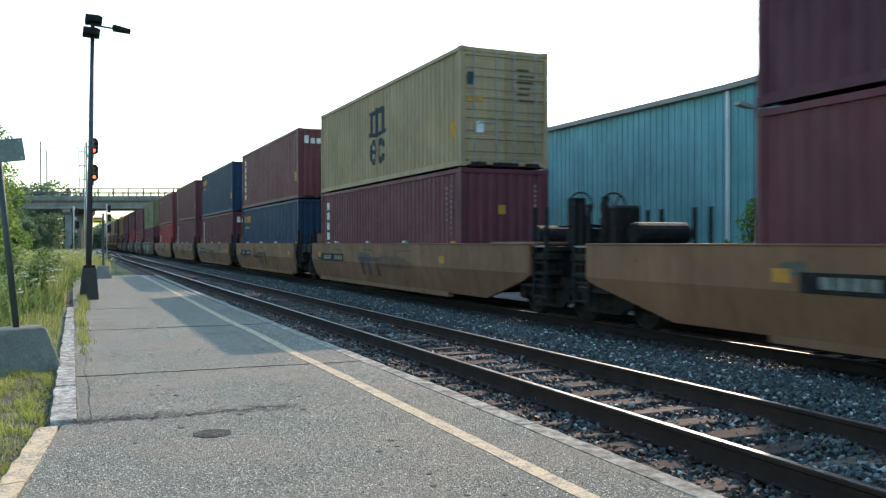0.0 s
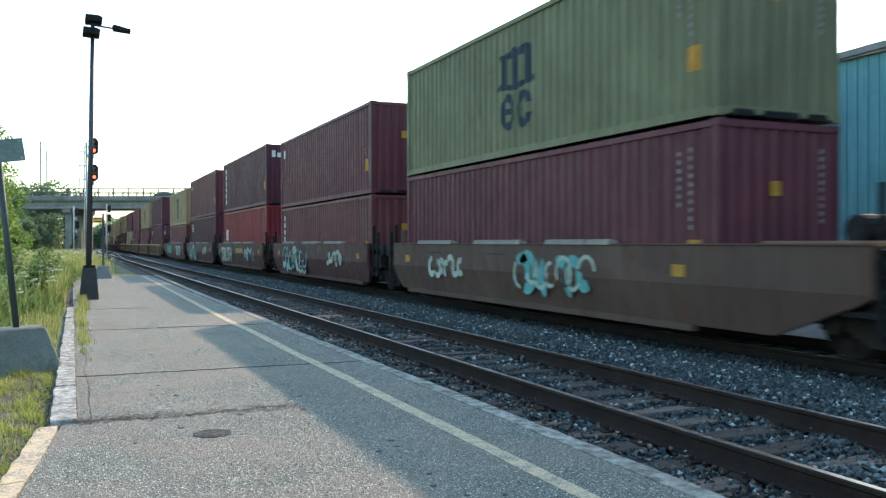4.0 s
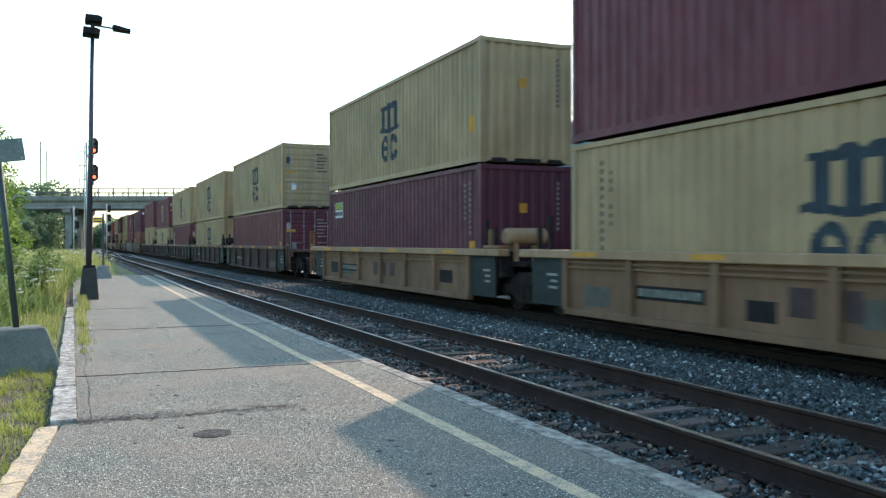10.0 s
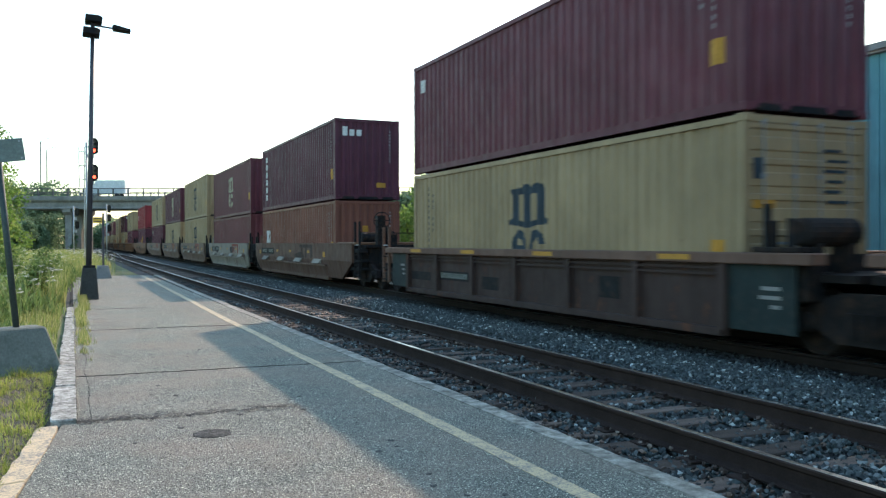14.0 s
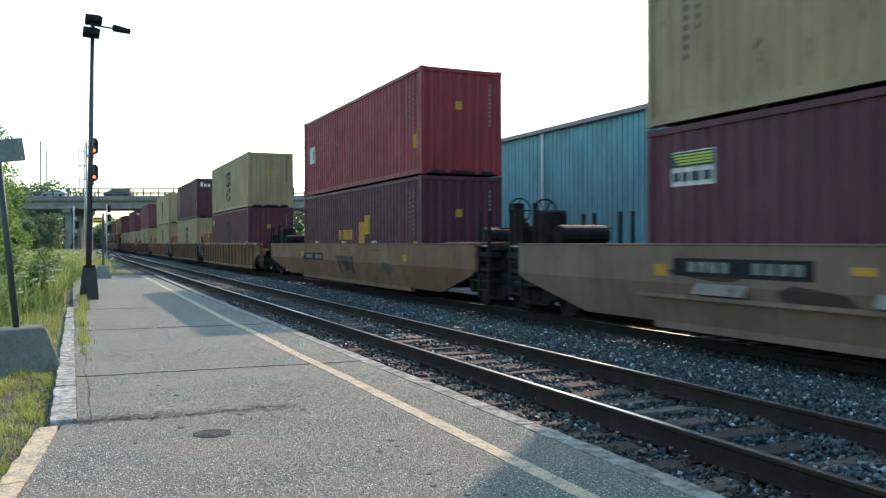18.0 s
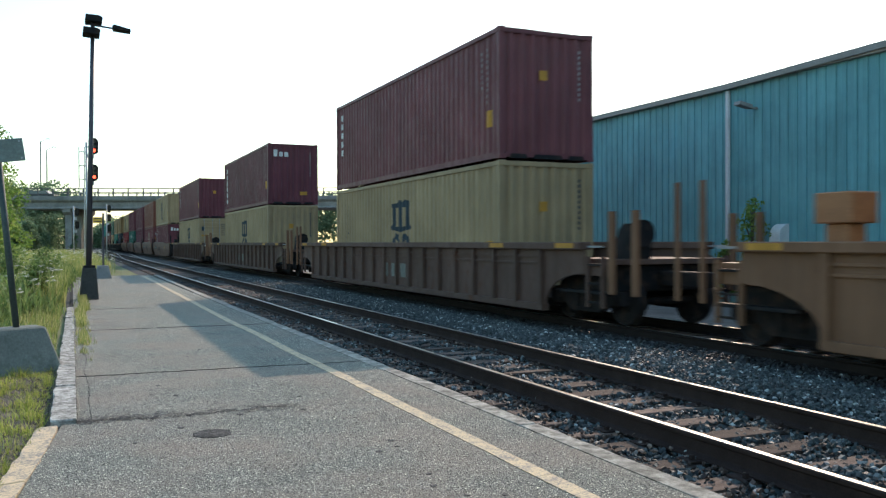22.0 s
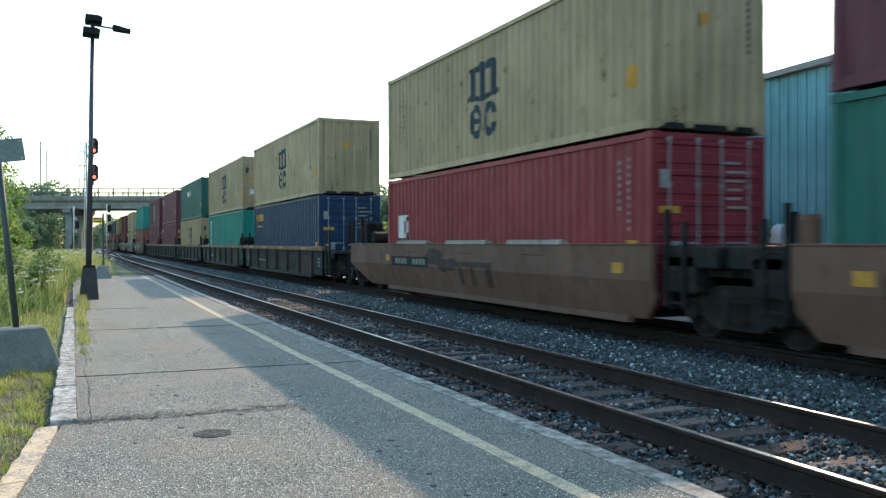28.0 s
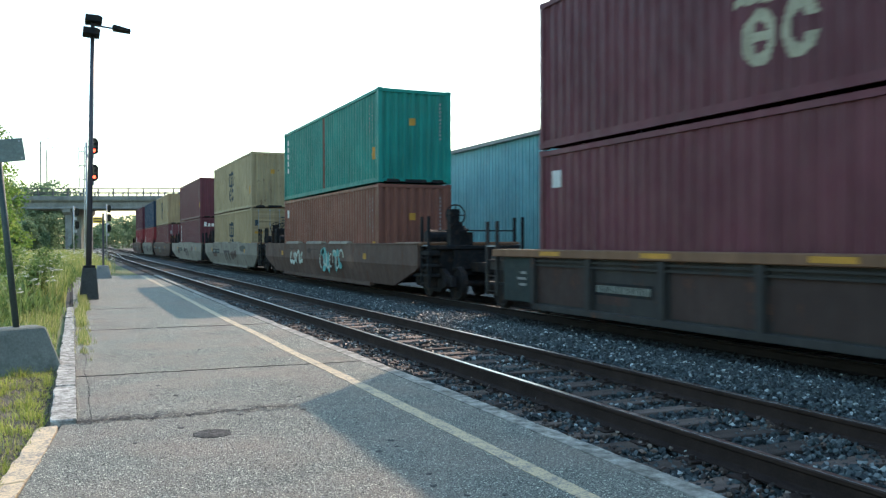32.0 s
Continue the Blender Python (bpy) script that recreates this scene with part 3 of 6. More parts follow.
def stones(name, count, place, size, seed, material=None, label="", category="ballast"):
    """Broken stones, each a lump of its own."""
    rng = np.random.default_rng(seed)
    base = np.array([(1, 0.2, 0), (-0.2, 1, 0), (-1, -0.2, 0), (0.2, -1, 0), (0.45, 0.45, 0.75), (-0.4, -0.4, 0.8), (0, 0, -0.8)])
    tri = np.array([(0, 1, 4), (1, 2, 5), (1, 5, 4), (2, 3, 5), (3, 0, 4), (3, 4, 5), (1, 0, 6), (2, 1, 6), (3, 2, 6), (0, 3, 6)])
    spots = place(rng, count)
    n = len(spots)
    s = size * rng.uniform(0.55, 1.25, (n, 1, 1)) * rng.uniform(0.6, 1.2, (n, 1, 3))
    v = base[None] * rng.uniform(0.7, 1.25, (n, 7, 1)) * s
    a = rng.uniform(0, 6.3, n)
    c, k = np.cos(a)[:, None], np.sin(a)[:, None]
    tip = rng.uniform(-0.8, 0.8, n)
    ct, st = np.cos(tip)[:, None], np.sin(tip)[:, None]
    y, z = v[:, :, 1] * ct - v[:, :, 2] * st, v[:, :, 1] * st + v[:, :, 2] * ct
    x = v[:, :, 0]
    v = np.stack([x * c - y * k, x * k + y * c, z], -1) + spots[:, None, :]
    f = tri[None] + (np.arange(n) * 7)[:, None, None]
    return cloud(name, v.reshape(-1, 3).tolist(), f.reshape(-1, 3).tolist(), material or M_STONE, label, category)


def ballast():
    def in_track(rng, n):
        y = 2.0 + 40 * rng.random(n) ** 1.8
        x = rng.uniform(3.56, 8.35, n)
        z = np.where((x > 6.3), -0.175 + 0.03 * rng.random(n), -0.235 + 0.03 * rng.random(n) + 0.045 * np.clip(np.sin(x * 4.3 + np.sin(y * 1.7) * 2) * np.sin(y * 2.9 + x), 0, 1))
        keep = np.ones(n, bool)
        return np.stack([x, y, z], -1)[keep]
    def chips(rng, n):
        y = 2.6 + 6.5 * rng.random(n) ** 1.4
        x = rng.uniform(-0.05, 3.33, n)
        return np.stack([x, y, np.full(n, 0.0)], -1)[x > np.clip(0.02 - (7.4 - y) * 0.1, -0.05, 0.06)]
    def crumbs(rng, n):
        y = 3.6 + 8.0 * rng.random(n)
        x = -0.2 - 1.3 * rng.random(n) ** 1.5 - np.clip(7.5 - y, 0, 5) * 0.14
        return np.stack([x, y, np.full(n, -0.03)], -1)
    stones("soil_crumbs", 7000, crumbs, 0.012, 18, M_CRUMB, "loose crumbs of soil and stone beside the kerb", "soil")
    stones("platform_grit", 26000, chips, 0.0046, 8, M_GRIT, "stone chips in the worn asphalt", "grit")
    stones("ballast_stones", 46000, in_track, 0.032, 1, label="loose blue-grey crushed stone ballast between the rails")
    def beside_rails(rng, n):
        y = 2.0 + 30 * rng.random(n) ** 1.7
        side = rng.integers(0, 3, n)
        x = np.where(side == 0, 3.56 + 0.8 * rng.random(n) ** 1.4, np.where(side == 1, 4.486, 5.993) + rng.normal(0, 0.17, n))
        return np.stack([x, y, -0.20 + 0.03 * rng.random(n)], -1)
    stones("rusty_ballast", 4200, beside_rails, 0.026, 3, M_RUSTSTONE, "rust-brown stones along the rails and the platform edge")
    def mound(rng, n):
        y = 2.5 + 55 * rng.random(n) ** 1.8
        x = 7.45 + rng.normal(0, 0.58, n)
        x = np.where(x > 7.95, 7.0 + (x - 7.95), np.maximum(x, 6.2))
        z = -0.165 + 0.05 * np.exp(-((x - 7.35) / 0.6) ** 2) + 0.02 * rng.random(n)
        return np.stack([x, y, z], -1)
    # strip along the far track whose stone colour also carries the train's shade
    def oily_shade(rng, n):
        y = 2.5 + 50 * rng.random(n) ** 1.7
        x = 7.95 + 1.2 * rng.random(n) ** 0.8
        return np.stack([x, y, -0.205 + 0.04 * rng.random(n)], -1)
    stones("oily_ballast", 20000, oily_shade, 0.032, 5, M_OILSHADESTONE, "oily stones beside the far track, coloured darker for the train's shade")
    stones("ballast_shoulder", 56000, mound, 0.032, 2, label="heaped blue-grey crushed stone between two tracks")


platform()
edging()
track("track_near", NEAR_C, NEAR_RAILS, True)
track("track_far", FAR_C, FAR_RAILS, False)
crossover()


# ---- blue metal building behind the train ----
def building():
    top = thing("metal_building", "long teal-blue ribbed metal building with grey eaves", "building")
    x0, x1, y0, y1, z1 = 17.5, 38.0, -24.0, 41.4, 5.95
    bm = bmesh.new()
    prof = []
    y = y0
    while y < y1 - 0.3:
        prof += [(x0, y), (x0, y + 0.235), (x0 + 0.028, y + 0.25), (x0 + 0.028, y + 0.285), (x0, y + 0.30)]
        y += 0.305
    prof.append((x0, y1))
    a = [bm.verts.new((x, y, -0.35)) for x, y in prof]
    def eave(y):
        return z1 + max(0.0, 18.7 - y) * 0.024
    b = [bm.verts.new((x, y, eave(y))) for x, y in prof]
    for i in range(len(prof) - 1):
        bm.faces.new((a[i], a[i + 1], b[i + 1], b[i]))
    part("ribbed_wall", bm, M_SIDING, top)
    bm = bmesh.new()
    box(bm, x0 + 0.05, x1, y0, y1 - 0.002, -0.35, z1 - 0.01)
    part("inner_wall", bm, M_SIDING, top)
    bm = bmesh.new()
    slab(bm, [(x0 - 0.12, z1), (x0 - 0.12, z1 + 0.10), (x0 + 10, z1 + 0.7), (x1 + 0.1, z1 + 0.10), (x1 + 0.1, z1)], "y", y0 - 0.1, y1 + 0.12)
    part("roof", bm, M_ROOF, top, "shallow grey sheet roof")
    for ya, yb in ((y0, 18.7), (18.704, y1 + 0.15)):
        bm = bmesh.new()
        slab(bm, [(ya, eave(ya) - 0.06), (yb, eave(yb) - 0.06), (yb, eave(yb) + 0.10), (ya, eave(ya) + 0.10)], "x", x0 - 0.20, x0 - 0.125)
        part("gutter", bm, M_TRIM, top, "grey eaves gutter")
    bm = bmesh.new()
    slab(bm, [(x0 - 0.004, 1.45), (x0 - 0.004, 1.97)] + [(x0 - 0.35 * math.sin(q), 1.62 + 0.35 * math.cos(q)) for q in [math.pi / 2 * i / 8 for i in range(1, 9)]] + [(x0 - 0.35, 1.45)], "y", 16.5, 16.85)
    part("vent_hood", bm, M_PIPE, top, "white rounded vent hood on the wall")
    for y in (38.8, 29.1, 18.7, 8.6):
        bm = bmesh.new()
        box(bm, x0 - 0.12, x0 - 0.01, y - 0.06, y + 0.06, -0.3, z1 - 0.08)
        part("downpipe", bm, M_PIPE, top, "white downpipe", bevel=0.02)
    bm = bmesh.new()
    box(bm, x0 - 0.30, x0, 17.6, 17.68, 5.18, 5.24)
    slab(bm, [(x0 - 0.75, 5.26), (x0 - 0.28, 5.18), (x0 - 0.28, 5.28), (x0 - 0.7, 5.36)], "y", 17.52, 17.76)
    part("wall_lamp", bm, M_TRIM, top, "grey wall lamp on an arm")


building()


def wall_bushes():
    """Self-sown shrubs at the foot of the metal wall."""
    for x, y, h, sp, seed in ((-0.75, 22.6, 1.15, 0.42, 81), (-1.5, 25.5, 1.3, 0.55, 82), (-0.6, 27.8, 1.2, 0.45, 83), (-2.6, 21.0, 0.95, 0.5, 84), (-2.2, 30.0, 1.4, 0.6, 85), (-3.8, 26.0, 1.2, 0.6, 86),
                              (-0.9, 33.0, 1.4, 0.55, 87), (-1.6, 18.4, 0.8, 0.38, 88)):
        tree("bush", x, y, -0.05, h, sp, seed, 1300, 0.045, M_WEED, "leafy green weed bush among meadow grass", "bush", low=0.1)
    for y, h, sp, seed in ((17.2, 3.15, 0.55, 71), (18.2, 1.9, 0.35, 72), (37.0, 2.2, 0.6, 73)):
        tree("shrub", 16.9, y, -0.33, h, sp, seed, 900, 0.06, M_LEAF, "small dark green shrub at the foot of a metal wall", "shrub")


# ---- road bridge far down the line ----
R_WAY = Vector((math.cos(YAW), -math.sin(YAW), 0))
F_WAY = Vector((math.sin(YAW), math.cos(YAW), 0))
BR = EYE + F_WAY * 144
BR.z = 0
BR_TURN = math.degrees(math.atan2(R_WAY.y, R_WAY.x))


def bridge():
    """Built along its own x axis, which lies across the view."""
    top = thing("road_bridge", "grey concrete road bridge with metal railings over the railway", "bridge", m=pose(BR.x, BR.y, 0, 0, 0, BR_TURN))
    bm = bmesh.new()
    box(bm, -110, 60, 0, 11, 8.75, 9.35)
    part("deck", bm, M_BRIDGE, top)
    for y in (-0.255, 10.855):
        bm = bmesh.new()
        box(bm, -110, 60, y, y + 0.4, 8.95, 9.62)
        part("edge_beam", bm, M_BRIDGE, top)
    for k, y in enumerate((0.5, 3.6, 6.9, 10.1)):
        bm = bmesh.new()
        slab(bm, [(y - 0.35, 7.42), (y + 0.35, 7.42), (y + 0.35, 7.6), (y + 0.12, 7.8), (y + 0.12, 8.5), (y + 0.4, 8.75), (y - 0.4, 8.75), (y - 0.12, 8.5), (y - 0.12, 7.8), (y - 0.35, 7.6)], "x", -74, 60)
        part("girder", bm, M_BRIDGE, top)
    for side in (-0.05, 11.05):
        for z in (9.98, 10.9):
            bm = bmesh.new()
            tube(bm, (-110, side, z), (60, side, z), 0.09, seg=6)
            part("rail", bm, M_RAILING, top)
        post = boxed("railing_post", -0.11, 0.11, -0.07, 0.07, 9.62, 10.95)
        for i in range(64):
            put("railing_post", post, M_RAILING, top, m=pose(-109 + 2.6 * i, side, 0))
    for px in (-65.3, -40, 12, 38):
        bm = bmesh.new()
        for y in (1.6, 5.5, 9.4):
            box(bm, px - 0.55, px + 0.55, y - 0.55, y + 0.55, -0.6, 6.5)
        slab(bm, [(0.3, 7.42), (0.3, 6.9), (1.0, 6.4), (10.0, 6.4), (10.7, 6.9), (10.7, 7.42)], "x", px - 0.7, px + 0.7)
        part("pier", bm, M_BRIDGE, top)
    bm = bmesh.new()
    frustum(bm, (-140, -88, -9, 20), (-140, -94, 0, 11), -0.6, 8.7)
    part("embankment", bm, M_FIELD, top, "grassy bridge embankment")
    bm = bmesh.new()
    frustum(bm, (60, 190, -9, 20), (64, 190, 0, 11), -0.6, 8.7)
    part("embankment", bm, M_FIELD, top, "grassy bridge embankment")


bridge()


# ---- trees and bushes ----
def leaf_cloud(rng, lumps, count, size):
    """Small leaf blades on the skins of uneven lumps (centre, radii)."""
    verts, faces = [], []
    vol = [r[0] * r[1] * r[2] for _, r in lumps]
    for (c, r), v in zip(lumps, vol):
        for _ in range(int(count * v / sum(vol))):
            d = Vector((rng.gauss(0, 1), rng.gauss(0, 1), rng.gauss(0, 1))).normalized()
            k = (0.45 + 0.6 * rng.random() ** 0.5) * (1 + 0.35 * noise.noise(d * 2.1 + Vector(c)))
            p = Vector((c[0] + d.x * r[0] * k, c[1] + d.y * r[1] * k, c[2] + d.z * r[2] * k))
            a = Vector((rng.gauss(0, 1), rng.gauss(0, 1), rng.gauss(0, 0.7))).normalized()
            b = a.cross(Vector((rng.gauss(0, 1), rng.gauss(0, 1), rng.gauss(0, 1)))).normalized()
            s = size * rng.uniform(0.6, 1.3)
            i = len(verts)
            verts += [p - a * s, p + b * s * 0.5, p + a * s, p - b * s * 0.5]
            faces.append((i, i + 1, i + 2, i + 3))
    return verts, faces


def tree(name, x, y, z, height, spread, seed, count, size, material, label, category="tree", trunk=True, low=0.25):
    rng = random.Random(seed)
    top = thing(name, label, category, m=pose(x, y, z))
    lumps = []
    bm = bmesh.new()
    tube(bm, (0, 0, -0.3), (0.1 * spread * 0.3, 0, height * 0.45), height * 0.028, height * 0.018, 9)
    tube(bm, (0.1 * spread * 0.3, 0, height * 0.44), (0, 0.1 * spread, height * 0.85), height * 0.018, height * 0.006, 8)
    for i in range(9):
        a = 2.4 * i + rng.uniform(-0.4, 0.4)
        h = height * (low + (0.92 - low) * i / 8)
        out = spread * (0.62 if i < 6 else 0.35) * rng.uniform(0.7, 1.15)
        tip = (out * math.cos(a), out * math.sin(a), h)
        tube(bm, (0, 0, h * 0.75), tip, height * 0.010, height * 0.004, 6)
        r = spread * rng.uniform(0.34, 0.52)
        lumps.append((tip, (r, r, r * rng.uniform(0.65, 1.0))))
    lumps.append(((0, 0, height * 0.62), (spread * 0.55, spread * 0.55, height * 0.3)))
    part("trunk", bm, M_BARK, top)
    v, f = leaf_cloud(rng, lumps, count, size)
    me = bpy.data.meshes.new("crown")
    me.from_pydata(v, [], f)
    me.materials.append(material)
    c = new("crown", me)
    c.parent = top
    return top


def at_view(px, depth):
    """A place by its sideways slope from the view axis and its distance ahead."""
    return EYE.x + F_WAY.x * depth + R_WAY.x * px * depth, EYE.y + F_WAY.y * depth + R_WAY.y * px * depth


def grove(rows, size, leaf, label):
    """Trees at (column, distance, height, spread, leaves)."""
    for col, dep, h, sp, cnt in rows:
        x, y = at_view(col, dep)
        tree("tree", x, y, -0.3, h, sp, int(dep * 10 + h * 7), cnt, size, leaf, label)


wall_bushes()
grove(((-0.556, 45, 8.2, 2.2, 8000), (-0.537, 52, 5.4, 1.25, 6000), (-0.533, 56, 3.6, 1.15, 3200), (-0.56, 38, 4.6, 1.8, 3000), (-0.022, 47.5, 5.6, 1.5, 2600),
        (-0.042, 49, 3.9, 1.6, 2400), (-0.008, 45.5, 4.4, 1.0, 1200)), 0.115, M_LEAF, "dense leafy green tree at the edge of the field")
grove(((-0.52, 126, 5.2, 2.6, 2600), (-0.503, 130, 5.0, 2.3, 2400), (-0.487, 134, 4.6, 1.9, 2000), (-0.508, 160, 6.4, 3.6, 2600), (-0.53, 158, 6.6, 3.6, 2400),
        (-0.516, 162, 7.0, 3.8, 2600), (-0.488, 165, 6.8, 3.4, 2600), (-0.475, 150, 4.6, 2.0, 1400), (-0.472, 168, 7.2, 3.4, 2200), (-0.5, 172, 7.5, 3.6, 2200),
        (-0.446, 146, 3.0, 1.1, 900)), 0.28, M_LEAFHAZE, "low leafy green tree below the road bridge")
grove(((-0.5, 178, 14.0, 7.0, 3200), (-0.478, 186, 15.0, 6.5, 3200), (-0.455, 182, 12.6, 5.0, 2600), (-0.53, 170, 13.5, 6.5, 2600)), 0.42, M_LEAFHAZE, "tall leafy green tree behind the road bridge")
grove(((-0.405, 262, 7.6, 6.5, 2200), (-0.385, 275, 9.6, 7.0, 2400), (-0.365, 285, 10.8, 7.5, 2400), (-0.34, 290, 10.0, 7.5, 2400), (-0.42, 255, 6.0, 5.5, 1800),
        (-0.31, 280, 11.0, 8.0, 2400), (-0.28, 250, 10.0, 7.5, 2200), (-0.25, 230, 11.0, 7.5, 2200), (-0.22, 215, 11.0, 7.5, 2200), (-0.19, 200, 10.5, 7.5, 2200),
        (-0.155, 190, 12.0, 7.5, 2200), (-0.12, 185, 12.0, 7.5, 2200), (-0.085, 170, 12.0, 7.5, 2200), (-0.05, 95, 7.0, 3.5, 2600)), 0.48, M_LEAFHAZE, "far leafy green tree with summer haze in its leaf colour")


# ---- field: grass, weeds, white flowers ----
def blades(name, count, place, tall, wide, seed, material, label, category="grass", bend=0.5):
    rng = np.random.default_rng(seed)
    p, k = place(rng, count)
    n = len(p)
    h = tall * rng.uniform(0.35, 1.15, n) * k
    w = wide * rng.uniform(0.6, 1.3, n)
    a = rng.uniform(0, 6.3, n)
    lean = rng.uniform(0.0, bend, n) * h
    la = rng.uniform(0, 6.3, n)
    dx, dy = np.cos(a) * w / 2, np.sin(a) * w / 2
    lx, ly = np.cos(la) * lean, np.sin(la) * lean
    def v(sx, f, hh):
        return np.stack([p[:, 0] + dx * sx + lx * f, p[:, 1] + dy * sx + ly * f, p[:, 2] + h * hh], -1)
    verts = np.stack([v(-1, 0, 0), v(1, 0, 0), v(0.75, 0.35, 0.55), v(-0.75, 0.35, 0.55), v(0, 1, 1)], 1).reshape(-1, 3)
    b = (np.arange(n) * 5)[:, None]
    quads = (b + np.array([[0, 1, 2, 3]])).tolist()
    tris = (b + np.array([[3, 2, 4]])).tolist()
    return cloud(name, verts.tolist(), quads + tris, material, label, category)


def field():
    def near(rng, n):
        y = 3.5 + 24 * rng.random(n) ** 1.5
        x = -0.22 - 7.0 * rng.random(n) ** 1.7 - np.clip(7.5 - y, 0, 5) * 0.16
        clump = np.sin(x * 5.1 + np.sin(y * 2.7) * 2) * np.sin(y * 3.3 + np.cos(x * 4.1)) * 0.9 + 0.45
        keep = rng.random(n) < clump * np.where(y < 11.5, np.where(x > -0.55, 0.45, 0.9), 1.0) + np.where(y < 11.5, 0.0, 0.15)
        k = np.where(y < 11, 0.30, np.where(y < 15, 0.6, 1.0)) * np.where(x > -0.4, 0.6, 1.0)
        return np.stack([x, y, np.full(n, -0.06)], -1)[keep], k[keep]
    blades("grass", 56000, near, 0.33, 0.011, 11, M_GRASS, "tall unmown summer grass beside the platform")
    def turf(rng, n):
        y = 3.6 + 8.6 * rng.random(n)
        x = -0.2 - 1.9 * rng.random(n) ** 1.1 - np.clip(7.5 - y, 0, 5) * 0.14
        thick = np.sin(x * 3.1 + 1 + np.sin(y * 1.9) * 1.6) * np.sin(y * 2.3 + np.cos(x * 2.7) * 1.3) + 0.35 * np.sin(y * 9 + x * 7)
        gap = np.where((y > 7.6) & (y < 9.6) & (x > -0.62), 0.75, 0.0)
        thick = thick + 0.4 * np.sin(x * 13 + y * 3) * np.sin(y * 11 - x * 4)
        tuft = np.sin(x * 8.3 + np.sin(y * 4.1) * 1.7) * np.sin(y * 6.1 + np.cos(x * 6.7) * 1.5)
        keep = 0.8 + 0.6 * tuft - 0.75 * gap > rng.random(n)
        thick = tuft
        return np.stack([x, y, np.full(n, -0.075)], -1)[keep], (0.45 + 0.6 * np.clip(thick, 0, 1))[keep]
    blades("turf", 64000, turf, 0.18, 0.008, 15, M_TURF, "short yellow-green grass tufts on bare soil", "grass", 1.0)
    def deep(rng, n):
        y = 22 + 110 * rng.random(n) ** 1.3
        x = 0.6 - 26 * rng.random(n) ** 1.4
        x = np.where(y > 43, x + 1.2, np.where(y < 40, x - 0.75, x))
        return np.stack([x, y, np.full(n, -0.05)], -1), np.ones(n)
    blades("meadow", 56000, deep, 0.75, 0.038, 12, M_GRASS, "deep meadow of tall grass running to the trees", bend=0.35)
    def weeds(rng, n):
        y = 11.5 + 15 * rng.random(n)
        x = 0.17 + rng.normal(0, 0.05, n) + np.where(y > 20, 0.1, 0)
        keep = np.sin(y * 1.9) + np.sin(y * 4.7) * 0.6 > rng.uniform(-0.6, 1.0, n) - np.where(y > 15, 0.8, 0)
        return np.stack([x, y, np.zeros(n)], -1)[keep], np.where(y > 17, 1.2, 0.7)[keep]
    blades("weeds", 4200, weeds, 0.15, 0.010, 13, M_GRASS, "weeds growing in the crack beside the kerb", "weeds")
    def tangle(rng, n):
        c = rng.integers(0, 170, n)
        g = np.random.default_rng(5)
        cy = 12 + 34 * g.random(170)
        cx = -0.75 - 5.5 * g.random(170) ** 1.4 + np.where(cy > 27, 0.5, 0)
        up = 0.25 + 0.55 * g.random(170) ** 2
        y = cy[c] + rng.normal(0, 0.28, n)
        x = cx[c] + rng.normal(0, 0.22, n)
        return np.stack([x, y, -0.05 + up[c] * rng.random(n)], -1), np.ones(n)
    blades("leafy_weeds", 60000, tangle, 0.22, 0.030, 14, M_WEED, "bushy green weeds among the grass", "weeds", 1.1)
    # flat white flower heads on thin stems
    rng = random.Random(21)
    verts, faces, sv, sf = [], [], [], []
    for _ in range(1150):
        y = 17 + 75 * rng.random() ** 1.2
        x = -0.3 - 17 * rng.random() ** 1.3 + (2.6 if y > 44 else 0)
        h = rng.uniform(0.55, 1.0)
        r = rng.uniform(0.03, 0.06) * (1 + y / 90)
        for _ in range(7):
            px, py, pz = x + rng.gauss(0, r * 0.6), y + rng.gauss(0, r * 0.6), h + rng.uniform(-0.02, 0.02)
            b = len(verts)
            s = r * 0.55
            verts += [(px - s, py - s, pz), (px + s, py - s, pz + 0.01), (px + s, py + s, pz + 0.015), (px - s, py + s, pz)]
            faces.append((b, b + 1, b + 2, b + 3))
        b = len(sv)
        sv += [(x - 0.006, y, -0.05), (x + 0.006, y, -0.05), (x + 0.004, y, h), (x - 0.004, y, h)]
        sf.append((b, b + 1, b + 2, b + 3))
    cloud("wild_flowers", verts, faces, M_FLOWER, "flat white wild flower heads over the meadow", "flowers")
    cloud("flower_stems", sv, sf, M_WEED, "thin green flower stems", "flowers")


field()
ballast()


